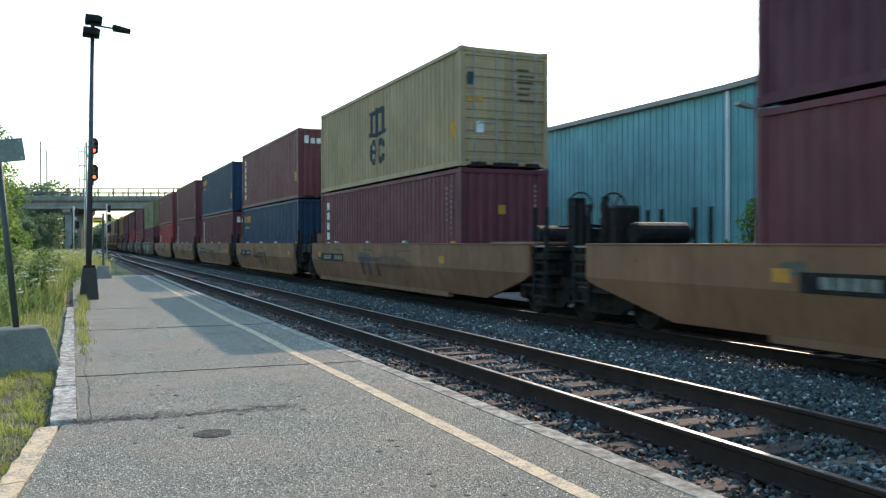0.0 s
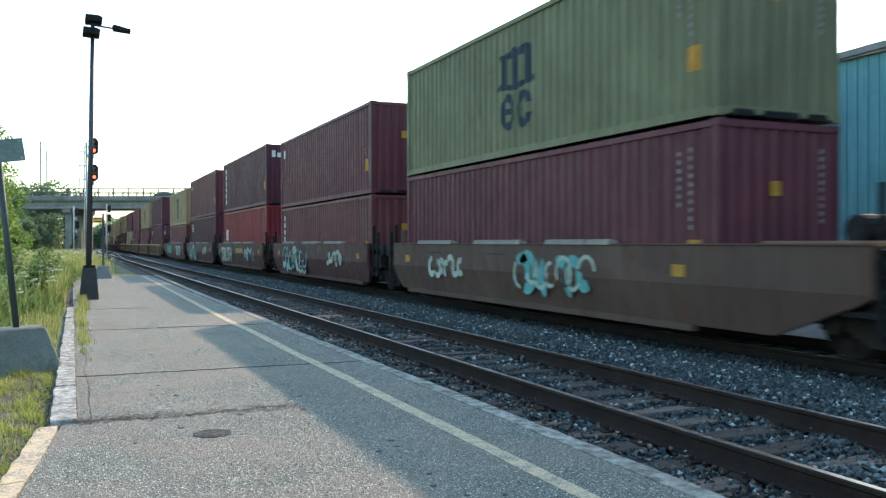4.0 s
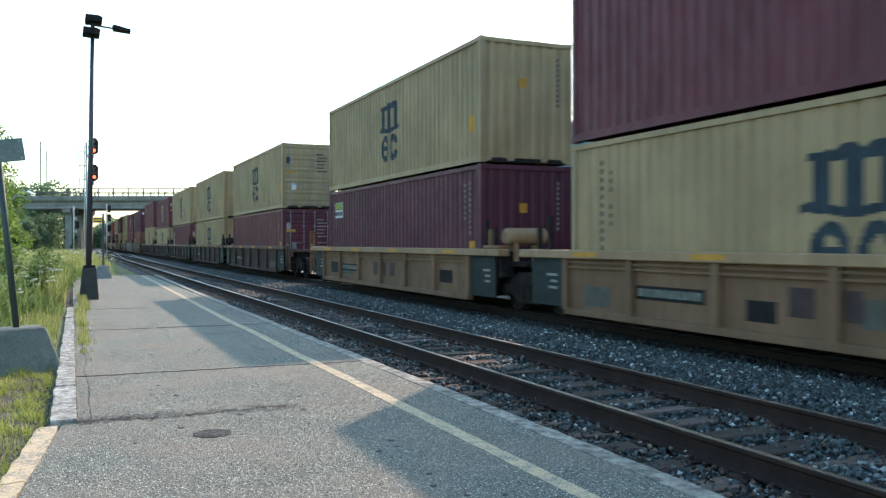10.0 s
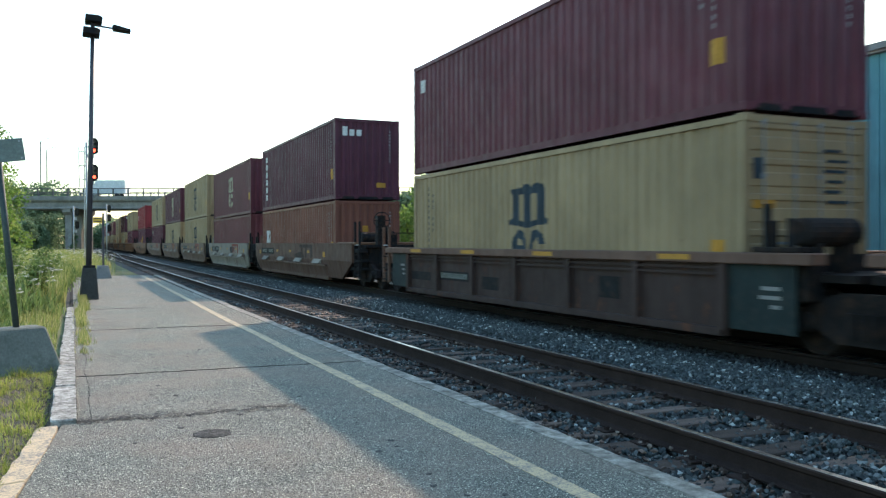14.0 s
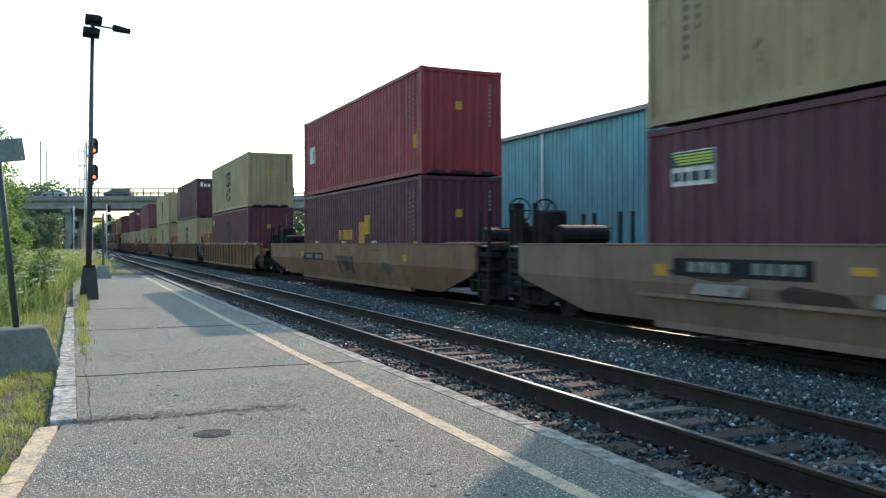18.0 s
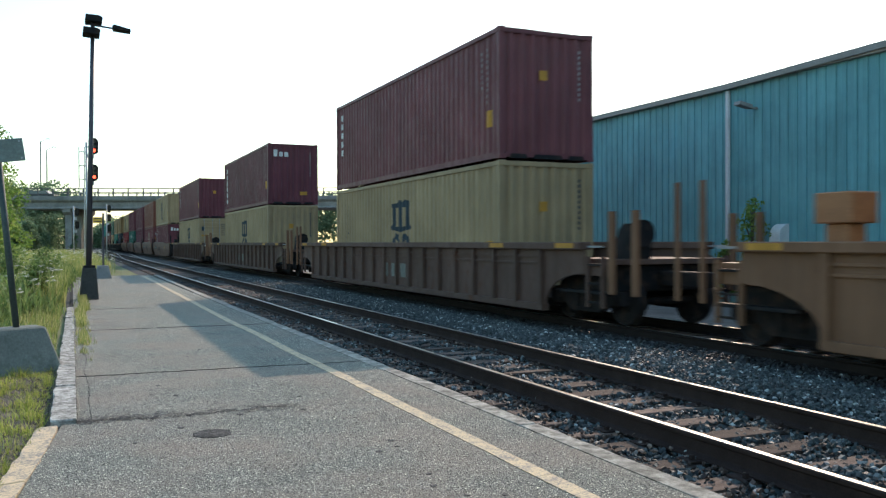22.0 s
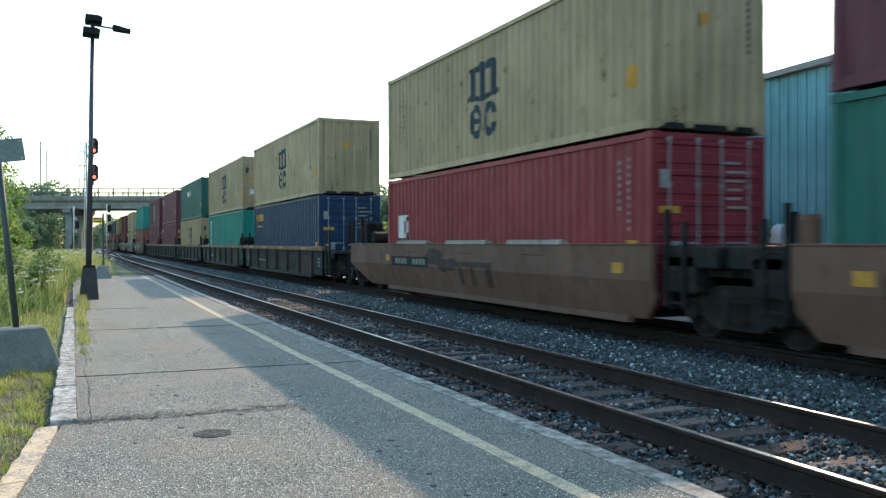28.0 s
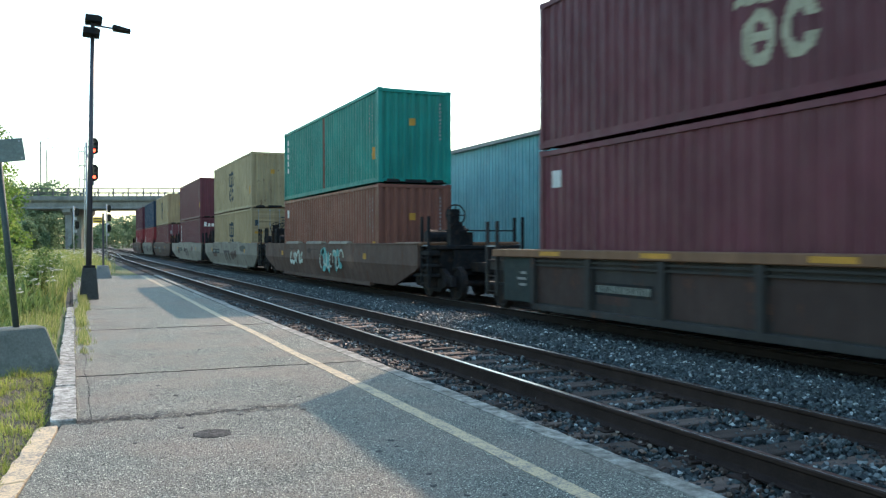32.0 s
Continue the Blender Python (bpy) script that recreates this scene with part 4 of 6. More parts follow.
# ---- platform furniture and signals ----
def lamp_post():
    top = thing("lamp_post", "tall dark lamp post with flat lamps on concrete base", "lamp post", m=pose(0.43, 24.2, 0))
    bm = bmesh.new()
    frustum(bm, (-0.25, 0.25, -0.25, 0.25), (-0.16, 0.18, -0.17, 0.17), -0.1, 0.85)
    part("base", bm, M_DARKBLOCK, top, "tapered concrete base", bevel=0.02)
    bm = bmesh.new()
    box(bm, -0.14, 0.16, -0.15, 0.15, 0.85, 0.91)
    part("base_plate", bm, M_BLACKSTEEL, top, bevel=0.01)
    bm = bmesh.new()
    tube(bm, (0.0, 0, 0.9), (0.14, 0, 7.42), 0.075, 0.052, 14)
    part("pole", bm, M_POLE, top, smooth=True)
    for name, x, z, y in (("lamp_head", 0.16, 7.48, 0.05), ("lamp_head", 0.10, 7.12, -0.05)):
        bm = bmesh.new()
        slab(bm, [(x - 0.22, z - 0.07), (x + 0.2, z - 0.1), (x + 0.22, z + 0.04), (x + 0.14, z + 0.09), (x - 0.2, z + 0.1)], "y", y - 0.28, y + 0.28)
        part(name, bm, M_BLACKSTEEL, top, "dark flat lamp head", bevel=0.015)
    bm = bmesh.new()
    tube(bm, (0.14, 0, 7.34), (0.66, 0, 7.3), 0.025, 0.022, 8)
    part("arm", bm, M_POLE, top)
    bm = bmesh.new()
    slab(bm, [(0.62, 7.36), (0.66, 7.38), (1.08, 7.29), (1.08, 7.22), (0.64, 7.25)], "y", -0.16, 0.16)
    part("lamp_head", bm, M_BLACKSTEEL, top, "dark flat lamp head on an arm", bevel=0.012)


def small_sign():
    top = thing("marker_sign", "slim post with a small yellow sign in a concrete block", "sign", m=pose(1.25, 38.2, 0))
    bm = bmesh.new()
    frustum(bm, (-0.36, 0.34, -0.3, 0.3), (-0.24, 0.2, -0.2, 0.2), -0.05, 0.55)
    part("base", bm, M_BLOCK, top, bevel=0.02)
    bm = bmesh.new()
    box(bm, -0.04, 0.04, -0.04, 0.04, 0.5, 2.76)
    part("post", bm, M_POLE, top)
    bm = bmesh.new()
    box(bm, -0.4, -0.04, -0.025, 0.0, 2.35, 2.6)
    b = part("board", bm, M_YELLOWSIGN, top, "small yellow board", bevel=0.006)
    for z in (2.40, 2.53):
        bm = bmesh.new()
        box(bm, -0.36, -0.08, -0.03, -0.026, z, z + 0.035)
        part("lettering", bm, M_INK, b)


def leaning_sign():
    top = thing("leaning_sign", "leaning metal sign seen from behind in a concrete block", "sign", m=pose(-0.62, 11.1, -0.06))
    bm = bmesh.new()
    frustum(bm, (-0.62, 0.50, -0.32, 0.32), (-0.5, 0.30, -0.16, 0.16), -0.1, 0.57)
    part("base", bm, M_SIGNBLOCK, top, "sloping concrete base block", bevel=0.02, m=pose(0, 0, 0, 0, 0, 24))
    bm = bmesh.new()
    tube(bm, (0.02, 0.0, 0.55), (-0.17, 0.0, 2.72), 0.038, seg=10)
    part("post", bm, M_SIGNPOST, top, smooth=True)
    bm = bmesh.new()
    box(bm, -0.45, 0.30, -0.012, 0.0, -0.135, 0.135)
    b = part("board", bm, M_SIGNBACK, top, "grey back of a tilted board", bevel=0.004, m=pose(-0.18, -0.05, 2.645, 0, -8, 6))
    for x, z in ((0.26, 0.10), (0.26, -0.10)):
        bm = bmesh.new()
        tube(bm, (x, -0.02, z), (x, 0.0, z), 0.012, seg=8)
        part("bolt", bm, M_GALV, b)


def signal_head(parent, x, z, lit, y=0.0, size=1.0):
    bm = bmesh.new()
    pts = [(x + 0.24 * math.cos(a), z + 0.28 + 0.24 * math.sin(a)) for a in [math.pi * i / 8 for i in range(9)]]
    pts += [(x + 0.24 * math.cos(a), z - 0.28 + 0.24 * math.sin(a)) for a in [math.pi + math.pi * i / 8 for i in range(9)]]
    slab(bm, pts, "y", y - 0.05, y - 0.02)
    box(bm, x - 0.15, x + 0.15, y - 0.02, y + 0.22, z - 0.42, z + 0.42)
    h = part("signal_head", bm, M_BLACKSTEEL, parent, "black signal head with rounded backplate")
    h.matrix_basis = Matrix.Translation((x, 0, z)) @ Matrix.Diagonal((size, size, size, 1)) @ Matrix.Translation((-x, 0, -z))
    for k, dz in enumerate((0.28, 0.0, -0.26)):
        bm = bmesh.new()
        lathe(bm, [(-0.075, 0.095), (-0.05, 0.1)], "y", 18)
        part("lens", bm, M_REDLIGHT if lit and k == 2 else M_DARKLENS, h, "glowing red lens" if lit and k == 2 else "dark lens", m=pose(x, y, z + dz))
        bm = bmesh.new()
        arc = [math.pi * (i / 10) for i in range(11)]
        ring = [(x + 0.125 * math.cos(a), z + dz + 0.125 * math.sin(a)) for a in arc] + [(x + 0.112 * math.cos(a), z + dz + 0.112 * math.sin(a)) for a in reversed(arc)]
        slab(bm, ring, "y", y - 0.26, y - 0.05)
        part("hood", bm, M_BLACKSTEEL, h)


def signal_mast(x, y, heads, top_z, label, lit, ladder=True, off=0.36):
    top = thing("railway_signal", label, "signal", m=pose(x, y, 0))
    bm = bmesh.new()
    tube(bm, (0, 0, -0.4), (0, 0, top_z), 0.06, seg=10)
    part("mast", bm, M_GALV, top, smooth=True)
    for z in heads:
        signal_head(top, off, z, lit, 0.0, 1.0 if lit else 0.72)
        bm = bmesh.new()
        tube(bm, (0, 0, z - 0.05), (off, 0.1, z - 0.05), 0.035, seg=8)
        box(bm, 0.05, off, 0.02, 0.2, z - 0.75, z - 0.5)
        part("bracket", bm, M_GALV, top)
    if ladder:
        bm = bmesh.new()
        for lx in (-0.42, -0.12):
            tube(bm, (lx, 0.1, 4.4 if lx < -0.3 else 0.3), (lx, 0.1, top_z - 0.3), 0.035, seg=6)
        for k in range(4):
            z = 4.6 + 0.85 * k
            tube(bm, (-0.42, 0.1, z), (0.0, 0.1, z), 0.03, seg=6)
        part("ladder", bm, M_GALV, top, "thin galvanised ladder")
    return top


lamp_post()
small_sign()
leaning_sign()
signal_mast(0.9, 56, (7.5, 5.86), 7.75, "railway signal mast with two black heads both showing red", True, True, 0.44)
signal_mast(0.25, 88, (4.5, 3.25), 5.1, "distant railway signal mast with two dark heads", False, False, 0.3)
signal_mast(3.2, 88, (4.85, 3.98, 2.95), 5.3, "distant railway signal mast with dark heads", False, False, 0.24)


def light_mast(px, depth, height):
    x, y = at_view(px, depth)
    top = thing("highway_light", "tall thin highway light pole beyond the bridge", "lamp post", "highway lights", pose(x, y, 0))
    bm = bmesh.new()
    tube(bm, (0, 0, -0.5), (0, 0, height), 0.26, 0.16, 8)
    part("pole", bm, M_TRIM, top)
    bm = bmesh.new()
    tube(bm, (0, 0, height), (1.6, 0, height + 0.8), 0.08, 0.06, 6)
    box(bm, 1.4, 2.4, -0.3, 0.3, height + 0.75, height + 0.95)
    part("lamp_head", bm, M_GALV, top)


light_mast(-0.483, 230, 29.5)
light_mast(-0.4755, 232, 27.5)
# ---- the train ----
SPEED = 22.66        # metres a second, towards the camera
SIDE = 8.55          # the containers' side that faces the platform
L40, W40, HIGH, LOW = 12.192, 2.438, 2.896, 2.591
FLOOR = 0.41
MOVERS = []          # (thing, x, y at the start, z)


def corr(y):
    """How far a container's side lies in at y: flat ribs and grooves."""
    u = (y % 0.278) / 0.278
    return 0.0 if u < 0.34 else 0.038 * (u - 0.34) / 0.14 if u < 0.48 else 0.038 if u < 0.86 else 0.038 * (1 - u) / 0.14


def corr_breaks(y0, y1):
    ys = {y0, y1}
    k = math.floor(y0 / 0.278)
    while k * 0.278 < y1:
        for u in (0.0, 0.34, 0.48, 0.86):
            y = (k + u) * 0.278
            if y0 < y < y1:
                ys.add(y)
        k += 1
    return sorted(ys)


def side_wall(bm, h):
    ys = corr_breaks(0.16, L40 - 0.16)
    a = [bm.verts.new((0.030 + corr(y), y, 0.155)) for y in ys]
    b = [bm.verts.new((0.030 + corr(y), y, h - 0.115)) for y in ys]
    for i in range(len(ys) - 1):
        bm.faces.new((a[i], a[i + 1], b[i + 1], b[i]))


def end_wall(bm, h):
    xs = corr_breaks(0.12, W40 - 0.12)
    a = [bm.verts.new((x, 0.02 + 1.2 * corr(x), 0.16)) for x in xs]
    b = [bm.verts.new((x, 0.02 + 1.2 * corr(x), h - 0.12)) for x in xs]
    for i in range(len(xs) - 1):
        bm.faces.new((a[i], a[i + 1], b[i + 1], b[i]))


def roof_panel(bm, h):
    ys = [0.1 + 0.2 * i for i in range(60)] + [L40 - 0.1]
    a = [bm.verts.new((0.06, y, h - (0.03 if i % 2 else 0.045))) for i, y in enumerate(ys)]
    b = [bm.verts.new((W40 - 0.06, y, h - (0.03 if i % 2 else 0.045))) for i, y in enumerate(ys)]
    for i in range(len(ys) - 1):
        bm.faces.new((a[i], b[i], b[i + 1], a[i + 1]))


def door_leaf(bm, h):
    """One pressed leaf: five sunk panels, each with a raised middle."""
    z0, z1, n = 0.17, h - 0.13, 5
    step = (z1 - z0 - 0.07) / n
    out = [(0.0, z0)]
    for i in range(n):
        a, b = z0 + 0.07 + step * i, z0 + step * (i + 1)
        m, q = (a + b) / 2, 0.085
        out += [(0.0, a), (0.03, a + 0.02), (0.03, m - q - 0.02), (0.012, m - q), (0.012, m + q), (0.03, m + q + 0.02), (0.03, b - 0.02), (0.0, b)]
    out += [(0.0, z1), (0.065, z1), (0.065, z0)]
    slab(bm, out, "x", 0.0, 1.09)


def locking_bar(bm, h):
    tube(bm, (0, -0.012, 0.10), (0, -0.012, h - 0.07), 0.0145, seg=8)
    for z in (0.14, h * 0.3, h * 0.7, h - 0.12):
        box(bm, -0.04, 0.04, -0.02, 0.01, z - 0.03, z + 0.03)


def decal(kind, h):
    """Plain bars that stand for lettering and marks on the side; y runs from the front end, the back end is at L40."""
    bars = []
    def bar(y0, y1, z0, z1):
        bars.append((y0, y1, z0, z1))
    if kind == "column":        # upright word near the back end
        for i in range(5):
            z = h - 0.55 - 0.30 * i
            bar(L40 - 0.72, L40 - 0.50, z, z + 0.2)
    elif kind == "bigcolumn":
        for i in range(6):
            z = h - 0.62 - 0.36 * i
            bar(L40 - 0.95, L40 - 0.55, z, z + 0.26)
    elif kind == "code":          # code lines near the front end
        for i in range(10):
            z = h - 0.45 - 0.13 * i
            bar(0.60, 0.665, z, z + 0.07)
            if i < 7:
                bar(0.86, 0.92, z - 0.04, z + 0.03)
    elif kind == "codeback":
        for i in range(11):
            z = h - 0.45 - 0.15 * i
            bar(L40 - 0.92, L40 - 0.85, z, z + 0.085)
            if i % 4 and i < 8:
                bar(L40 - 1.18, L40 - 1.12, z - 0.03, z + 0.045)
    elif kind == "mark":          # short mark near the back end
        bar(L40 - 1.5, L40 - 1.36, h * 0.42, h * 0.62)
        bar(L40 - 1.5, L40 - 1.2, h * 0.58, h * 0.64)
        bar(L40 - 1.5, L40 - 1.2, h * 0.42, h * 0.47)
        bar(L40 - 1.12, L40 - 0.98, h * 0.42, h * 0.64)
        bar(L40 - 0.92, L40 - 0.78, h * 0.42, h * 0.64)
    elif kind == "smallmark":
        bar(L40 - 0.75, L40 - 0.45, h - 0.75, h - 0.42)
    elif kind == "wordback":      # short word and a line below, near the back end
        for i in range(5):
            bar(L40 - 0.75 - 0.34 * i, L40 - 0.5 - 0.34 * i, h - 0.75, h - 0.42)
        bar(L40 - 1.8, L40 - 0.7, h - 1.05, h - 0.97)
    elif kind == "wordmid":
        for i in range(7):
            bar(L40 * 0.50 + 0.33 * i, L40 * 0.50 + 0.33 * i + 0.2, h * 0.63, h * 0.63 + (0.46 if i in (0, 6) else 0.38))
    elif kind == "wordlow":
        for i in range(4):
            bar(6.1 + 0.4 * i, 6.4 + 0.4 * i, 1.18, 1.52)
        bar(4.9, 5.4, 1.05, 1.75)
        bar(4.4, 4.85, 1.35, 1.95)
    elif kind == "bandback":
        bar(L40 - 0.98, L40 - 0.55, h - 2.35, h - 0.95)
    elif kind == "squareback":
        bar(L40 - 0.98, L40 - 0.55, h - 0.92, h - 0.55)
    elif kind == "whiteband":
        bar(L40 - 1.0, L40 - 0.55, 0.3, h - 0.35)
    elif kind == "band":
        bar(5.95, 6.25, 0.17, h - 0.13)
    elif kind == "plate":
        bar(0.44, 0.74, 0.74, 1.12)
    elif kind == "label":
        bar(L40 - 1.55, L40 - 0.55, h - 0.95, h - 0.42)
    elif kind == "labelbar":
        bar(L40 - 1.5, L40 - 0.6, h - 0.58, h - 0.47)
        bar(L40 - 1.45, L40 - 0.9, h - 0.72, h - 0.63)
    return bars


def in_emblem(kind, u, v):
    """A bold mark of three posts under two humps on a waved foot, with two thick rings below; u to the right, v up."""
    if kind == "emblem":
        foot = 0.035 - 0.045 * math.cos(u * 5.2)
        if abs(u) < 0.84 and abs(v - foot) < 0.062:
            return True
        if v < 0.0:
            return False
        if any(a < u < b for a, b in ((-0.60, -0.31), (-0.13, 0.17), (0.36, 0.66))) and v < 0.70:
            return True
        if -0.70 < u < -0.31 and 0.66 < v < 0.82 + 0.1 * u:
            return True
        for c, r in ((-0.08, 0.26), (0.40, 0.27)):
            if abs(u - c) < r:
                arch = math.sqrt(1 - ((u - c) / r) ** 2)
                if 0.60 + 0.05 * arch < v < 0.66 + 0.19 * arch:
                    return True
        return False
    c = -0.33 if kind == "ring" else 0.36
    p, q = (u - c) / 0.31, (v + 0.50) / 0.40
    if p * p + q * q < 1 and (p / 0.42) ** 2 + (q / 0.56) ** 2 > 1:
        return not (kind == "open_ring" and p > 0.2 and abs(q) < 0.24)
    return kind == "ring" and abs(p) < 0.6 and abs(q) < 0.16


def decal_mesh(kind, h):
    def patch(bm, y0, y1, z0, z1):
        ys = corr_breaks(y0, y1)
        a = [bm.verts.new((0.030 + corr(y) - 0.004, y, z0)) for y in ys]
        b = [bm.verts.new((0.030 + corr(y) - 0.004, y, z1)) for y in ys]
        for i in range(len(ys) - 1):
            bm.faces.new((a[i], b[i], b[i + 1], a[i + 1]))
    def build(bm):
        if kind in ("emblem", "ring", "open_ring"):
            m, z, n, k = L40 * 0.5, h * 0.5, 44, 72
            for i in range(n):
                u, start = -0.86 + 1.72 * (i + 0.5) / n, None
                for j in range(k + 1):
                    v = -0.94 + 1.86 * (j + 0.5) / k
                    inside = j < k and in_emblem(kind, u, v)
                    if inside and start is None:
                        start = v
                    elif not inside and start is not None:
                        patch(bm, m - u - 0.86 / n, m - u + 0.86 / n, z + start - 0.013, z + v - 0.013)
                        start = None
        for bar in decal(kind, h):
            patch(bm, *bar)
    return stored(("lettering", kind, h), build)


SHADES = {"maroon": "maroon", "oxide": "faded red-brown", "brick": "brick-red", "purple": "dark purple-maroon", "red": "bright red", "yellow": "mustard-yellow",
          "rusty": "rust-stained pale yellow", "olive": "olive-green", "blue": "dark blue", "teal": "teal-green", "green": "dark green"}


def container(paint, h, marks, s, z, lower):
    """A ribbed 40 foot box. marks: d = doors ahead, e = emblem, t = white word on the end, c, w, b, g, k, s, l = marks on the side."""
    mat = PAINT[paint]
    words = SHADES[paint] + " ribbed steel container " + ("in a well car" if lower else "stacked on another")
    top = thing("shipping_container", words + (", doors ahead" if "d" in marks else ""), "container", "containers of the train")
    far = Matrix.Translation((W40, L40, 0)) @ Matrix.Rotation(math.pi, 4, "Z")
    for m in (None, far):
        put("side_wall", stored(("side_wall", h), lambda bm: side_wall(bm, h)), mat, top, m=m)
    put("roof", stored(("roof", h), lambda bm: roof_panel(bm, h)), mat, top)
    for x in (0.0, W40 - 0.06):
        put("top_rail", boxed("top_rail", x, x + 0.06, 0.17, L40 - 0.17, h - 0.115, h - 0.02), mat, top)
        put("bottom_rail", boxed("bottom_rail", x - 0.002, x + 0.062, 0.17, L40 - 0.17, 0.018, 0.155), mat, top)
        for y in (0.0, L40 - 0.15):
            x0 = x if x == 0 else W40 - 0.13
            put("corner_post", boxed("corner_post", x0, x0 + 0.13, y + 0.005, y + 0.145, 0.118, h - 0.118), mat, top)
            xc = x if x == 0 else W40 - 0.162
            for zc in (0.0, h - 0.118):
                put("corner_casting", boxed("corner_casting", xc - 0.003 + (0.006 if x else 0), xc + 0.162 + (0.003 if x else 0), y - 0.013 if y == 0 else y - 0.015, y + 0.165, zc, zc + 0.118, bevel=0.008), mat, top)
    for y in (0.0, L40 - 0.1):
        put("header", boxed("header", 0.16, W40 - 0.16, y, y + 0.1, h - 0.12, h - 0.015), mat, top)
        put("sill", boxed("sill", 0.16, W40 - 0.16, y, y + 0.1, 0.045, 0.16), mat, top)
    # flat black plates on the sill face paint the shade of recesses
    put("sill_recess", stored("sill_recess", lambda bm: [slab(bm, [(x0, 0.015), (x1, 0.015), (x1 - 0.05, 0.115), (x0 + 0.05, 0.115)], "y", -0.006, 0.0) for x0, x1 in ((0.24, 0.72), (0.84, 1.62), (1.74, 2.2))] and None), M_BLACKSTEEL, top, "dark plates standing for shaded recesses in the sill")
    ends = [(None, "d" in marks), (far, "d" not in marks)]
    for m, doors in ends:
        base = m or Matrix()
        if not doors:
            put("end_wall", stored(("end_wall", h), lambda bm: end_wall(bm, h)), mat, top, m=m)
            continue
        for k in range(2):
            leaf = put("door", stored(("door", h), lambda bm: door_leaf(bm, h)), mat, top, m=base @ Matrix.Translation((0.125 + 1.1 * k, 0.01, 0)))
            for bx in (0.24, 0.84) if m is None else ():
                put("locking_bar", stored(("locking_bar", h), lambda bm: locking_bar(bm, h)), M_BAR if m is None else mat, leaf, "galvanised locking bar", pose(bx, 0, 0))
            if m is None:
                put("handle", boxed("handle", 0.36, 0.78, -0.035, -0.015, 1.05, 1.085), M_BAR, leaf)
                if k == 1:
                    put("lettering", stored(("end_lettering", h), lambda bm: [box(bm, 0.32 + 0.05 * (i % 2), 0.66 + 0.05 * ((i * 7) % 4), -0.004, 0.0, h - 0.5 - 0.15 * i, h - 0.455 - 0.15 * i) for i in range(6)] and None), M_CODE if paint not in ("yellow", "rusty") else M_INK, leaf)
                else:
                    put("lettering", stored(("end_emblem", h), lambda bm: (box(bm, 0.06, 0.24, -0.004, 0.0, h - 0.92, h - 0.62), None)[1]), M_CODE if paint not in ("yellow", "rusty") else M_INK, leaf)
                    put("placard", boxed("placard", 0.05, 0.46, -0.006, 0.0, 1.56, 1.68), M_GOLD, leaf, "yellow placard")
                    put("label", boxed("door_label", 0.30, 0.50, -0.006, 0.0, 0.82, 1.10), M_CODE if paint not in ("yellow", "rusty") else M_WHITE, leaf, "pale label")
    ink = M_INK if paint in ("yellow", "rusty", "olive") else M_CREAM
    rows = {"e": ("emblem", ink), "E": ("emblem", M_INK), "m": ("band", CAR["brown"]), "y": ("wordlow", M_GOLD), "w": ("column", M_WHITE), "b": ("bigcolumn", M_WHITE), "c": ("mark", M_WHITE), "s": ("smallmark", M_WHITE), "g": ("wordback", M_GOLD),
            "k": ("wordmid", M_WHITE), "x": ("bandback", M_SEA), "q": ("squareback", M_WHITE), "B": ("whiteband", M_WHITE)}
    for key, (kind, m) in rows.items():
        if key in marks:
            for k in (kind, "ring", "open_ring") if kind == "emblem" else (kind,):
                put("lettering", decal_mesh(k, h), m, top)
    if "B" in marks or "x" in marks:
        put("lettering", stored(("inband_lettering", h), lambda bm: [box(bm, 0.016, 0.022, L40 - 0.88, L40 - 0.66, 0.62 + 0.34 * i, 0.82 + 0.34 * i) for i in range(4)] and None), M_SEA if "B" in marks else M_WHITE, top)
    if "l" in marks:
        lab = put("label", decal_mesh("label", h), M_WHITE, top, "rectangular label with lime stripes")
        def dark_half(bm):
            box(bm, 0.019, 0.024, L40 - 1.52, L40 - 0.58, h - 0.66, h - 0.44)
            for y0, y1 in ((L40 - 1.46, L40 - 1.3), (L40 - 1.22, L40 - 1.04), (L40 - 0.98, L40 - 0.84), (L40 - 0.78, L40 - 0.64)):
                box(bm, 0.019, 0.024, y0, y1, h - 0.88, h - 0.74)
        put("lettering", stored(("label_dark", h), dark_half), M_INK, lab)
        def stripes(bm):
            for i in range(4):
                z = h - 0.63 + 0.045 * i
                box(bm, 0.015, 0.0188, L40 - 1.50, L40 - 0.75 + 0.04 * i, z, z + 0.028)
        put("stripe", stored(("label_stripes", h), stripes), M_LIME, lab)
    put("lettering", decal_mesh("code" if paint not in ("yellow", "rusty") else "codeback", h), M_INK if paint in ("yellow", "rusty") else M_CODE, top) if "n" not in marks else None
    put("placard", decal_mesh("plate", h), M_GOLD, top, "small yellow placard")
    if "t" in marks:
        put("lettering", decal_mesh("bigcolumn", h), M_WHITE, top)
        put("end_word", stored(("end_word", h), lambda bm: [box(bm, 0.28 + 0.26 * i, 0.46 + 0.26 * i, 0.012, 0.018, h - 0.62, h - (0.30 if i == 0 else 0.40)) for i in range(3)] and None), M_WHITE, top, "white word on the end wall")
    if "d" not in marks:
        put("end_placard", boxed("end_placard", 1.55, 1.9, 0.010, 0.016, 0.45, 0.62) if "t" in marks else boxed("end_placard", 1.02, 1.22, 0.010, 0.016, h - 1.12, h - 0.90), M_GOLD, top, "yellow placard on the end wall")
        put("end_code", stored(("end_code", h), lambda bm: [box(bm, W40 - 0.40, W40 - 0.35, 0.012, 0.018, h - 0.45 - 0.12 * i, h - 0.38 - 0.12 * i) for i in range(10)] and None), M_INK if paint in ("yellow", "rusty") else M_CODE, top)
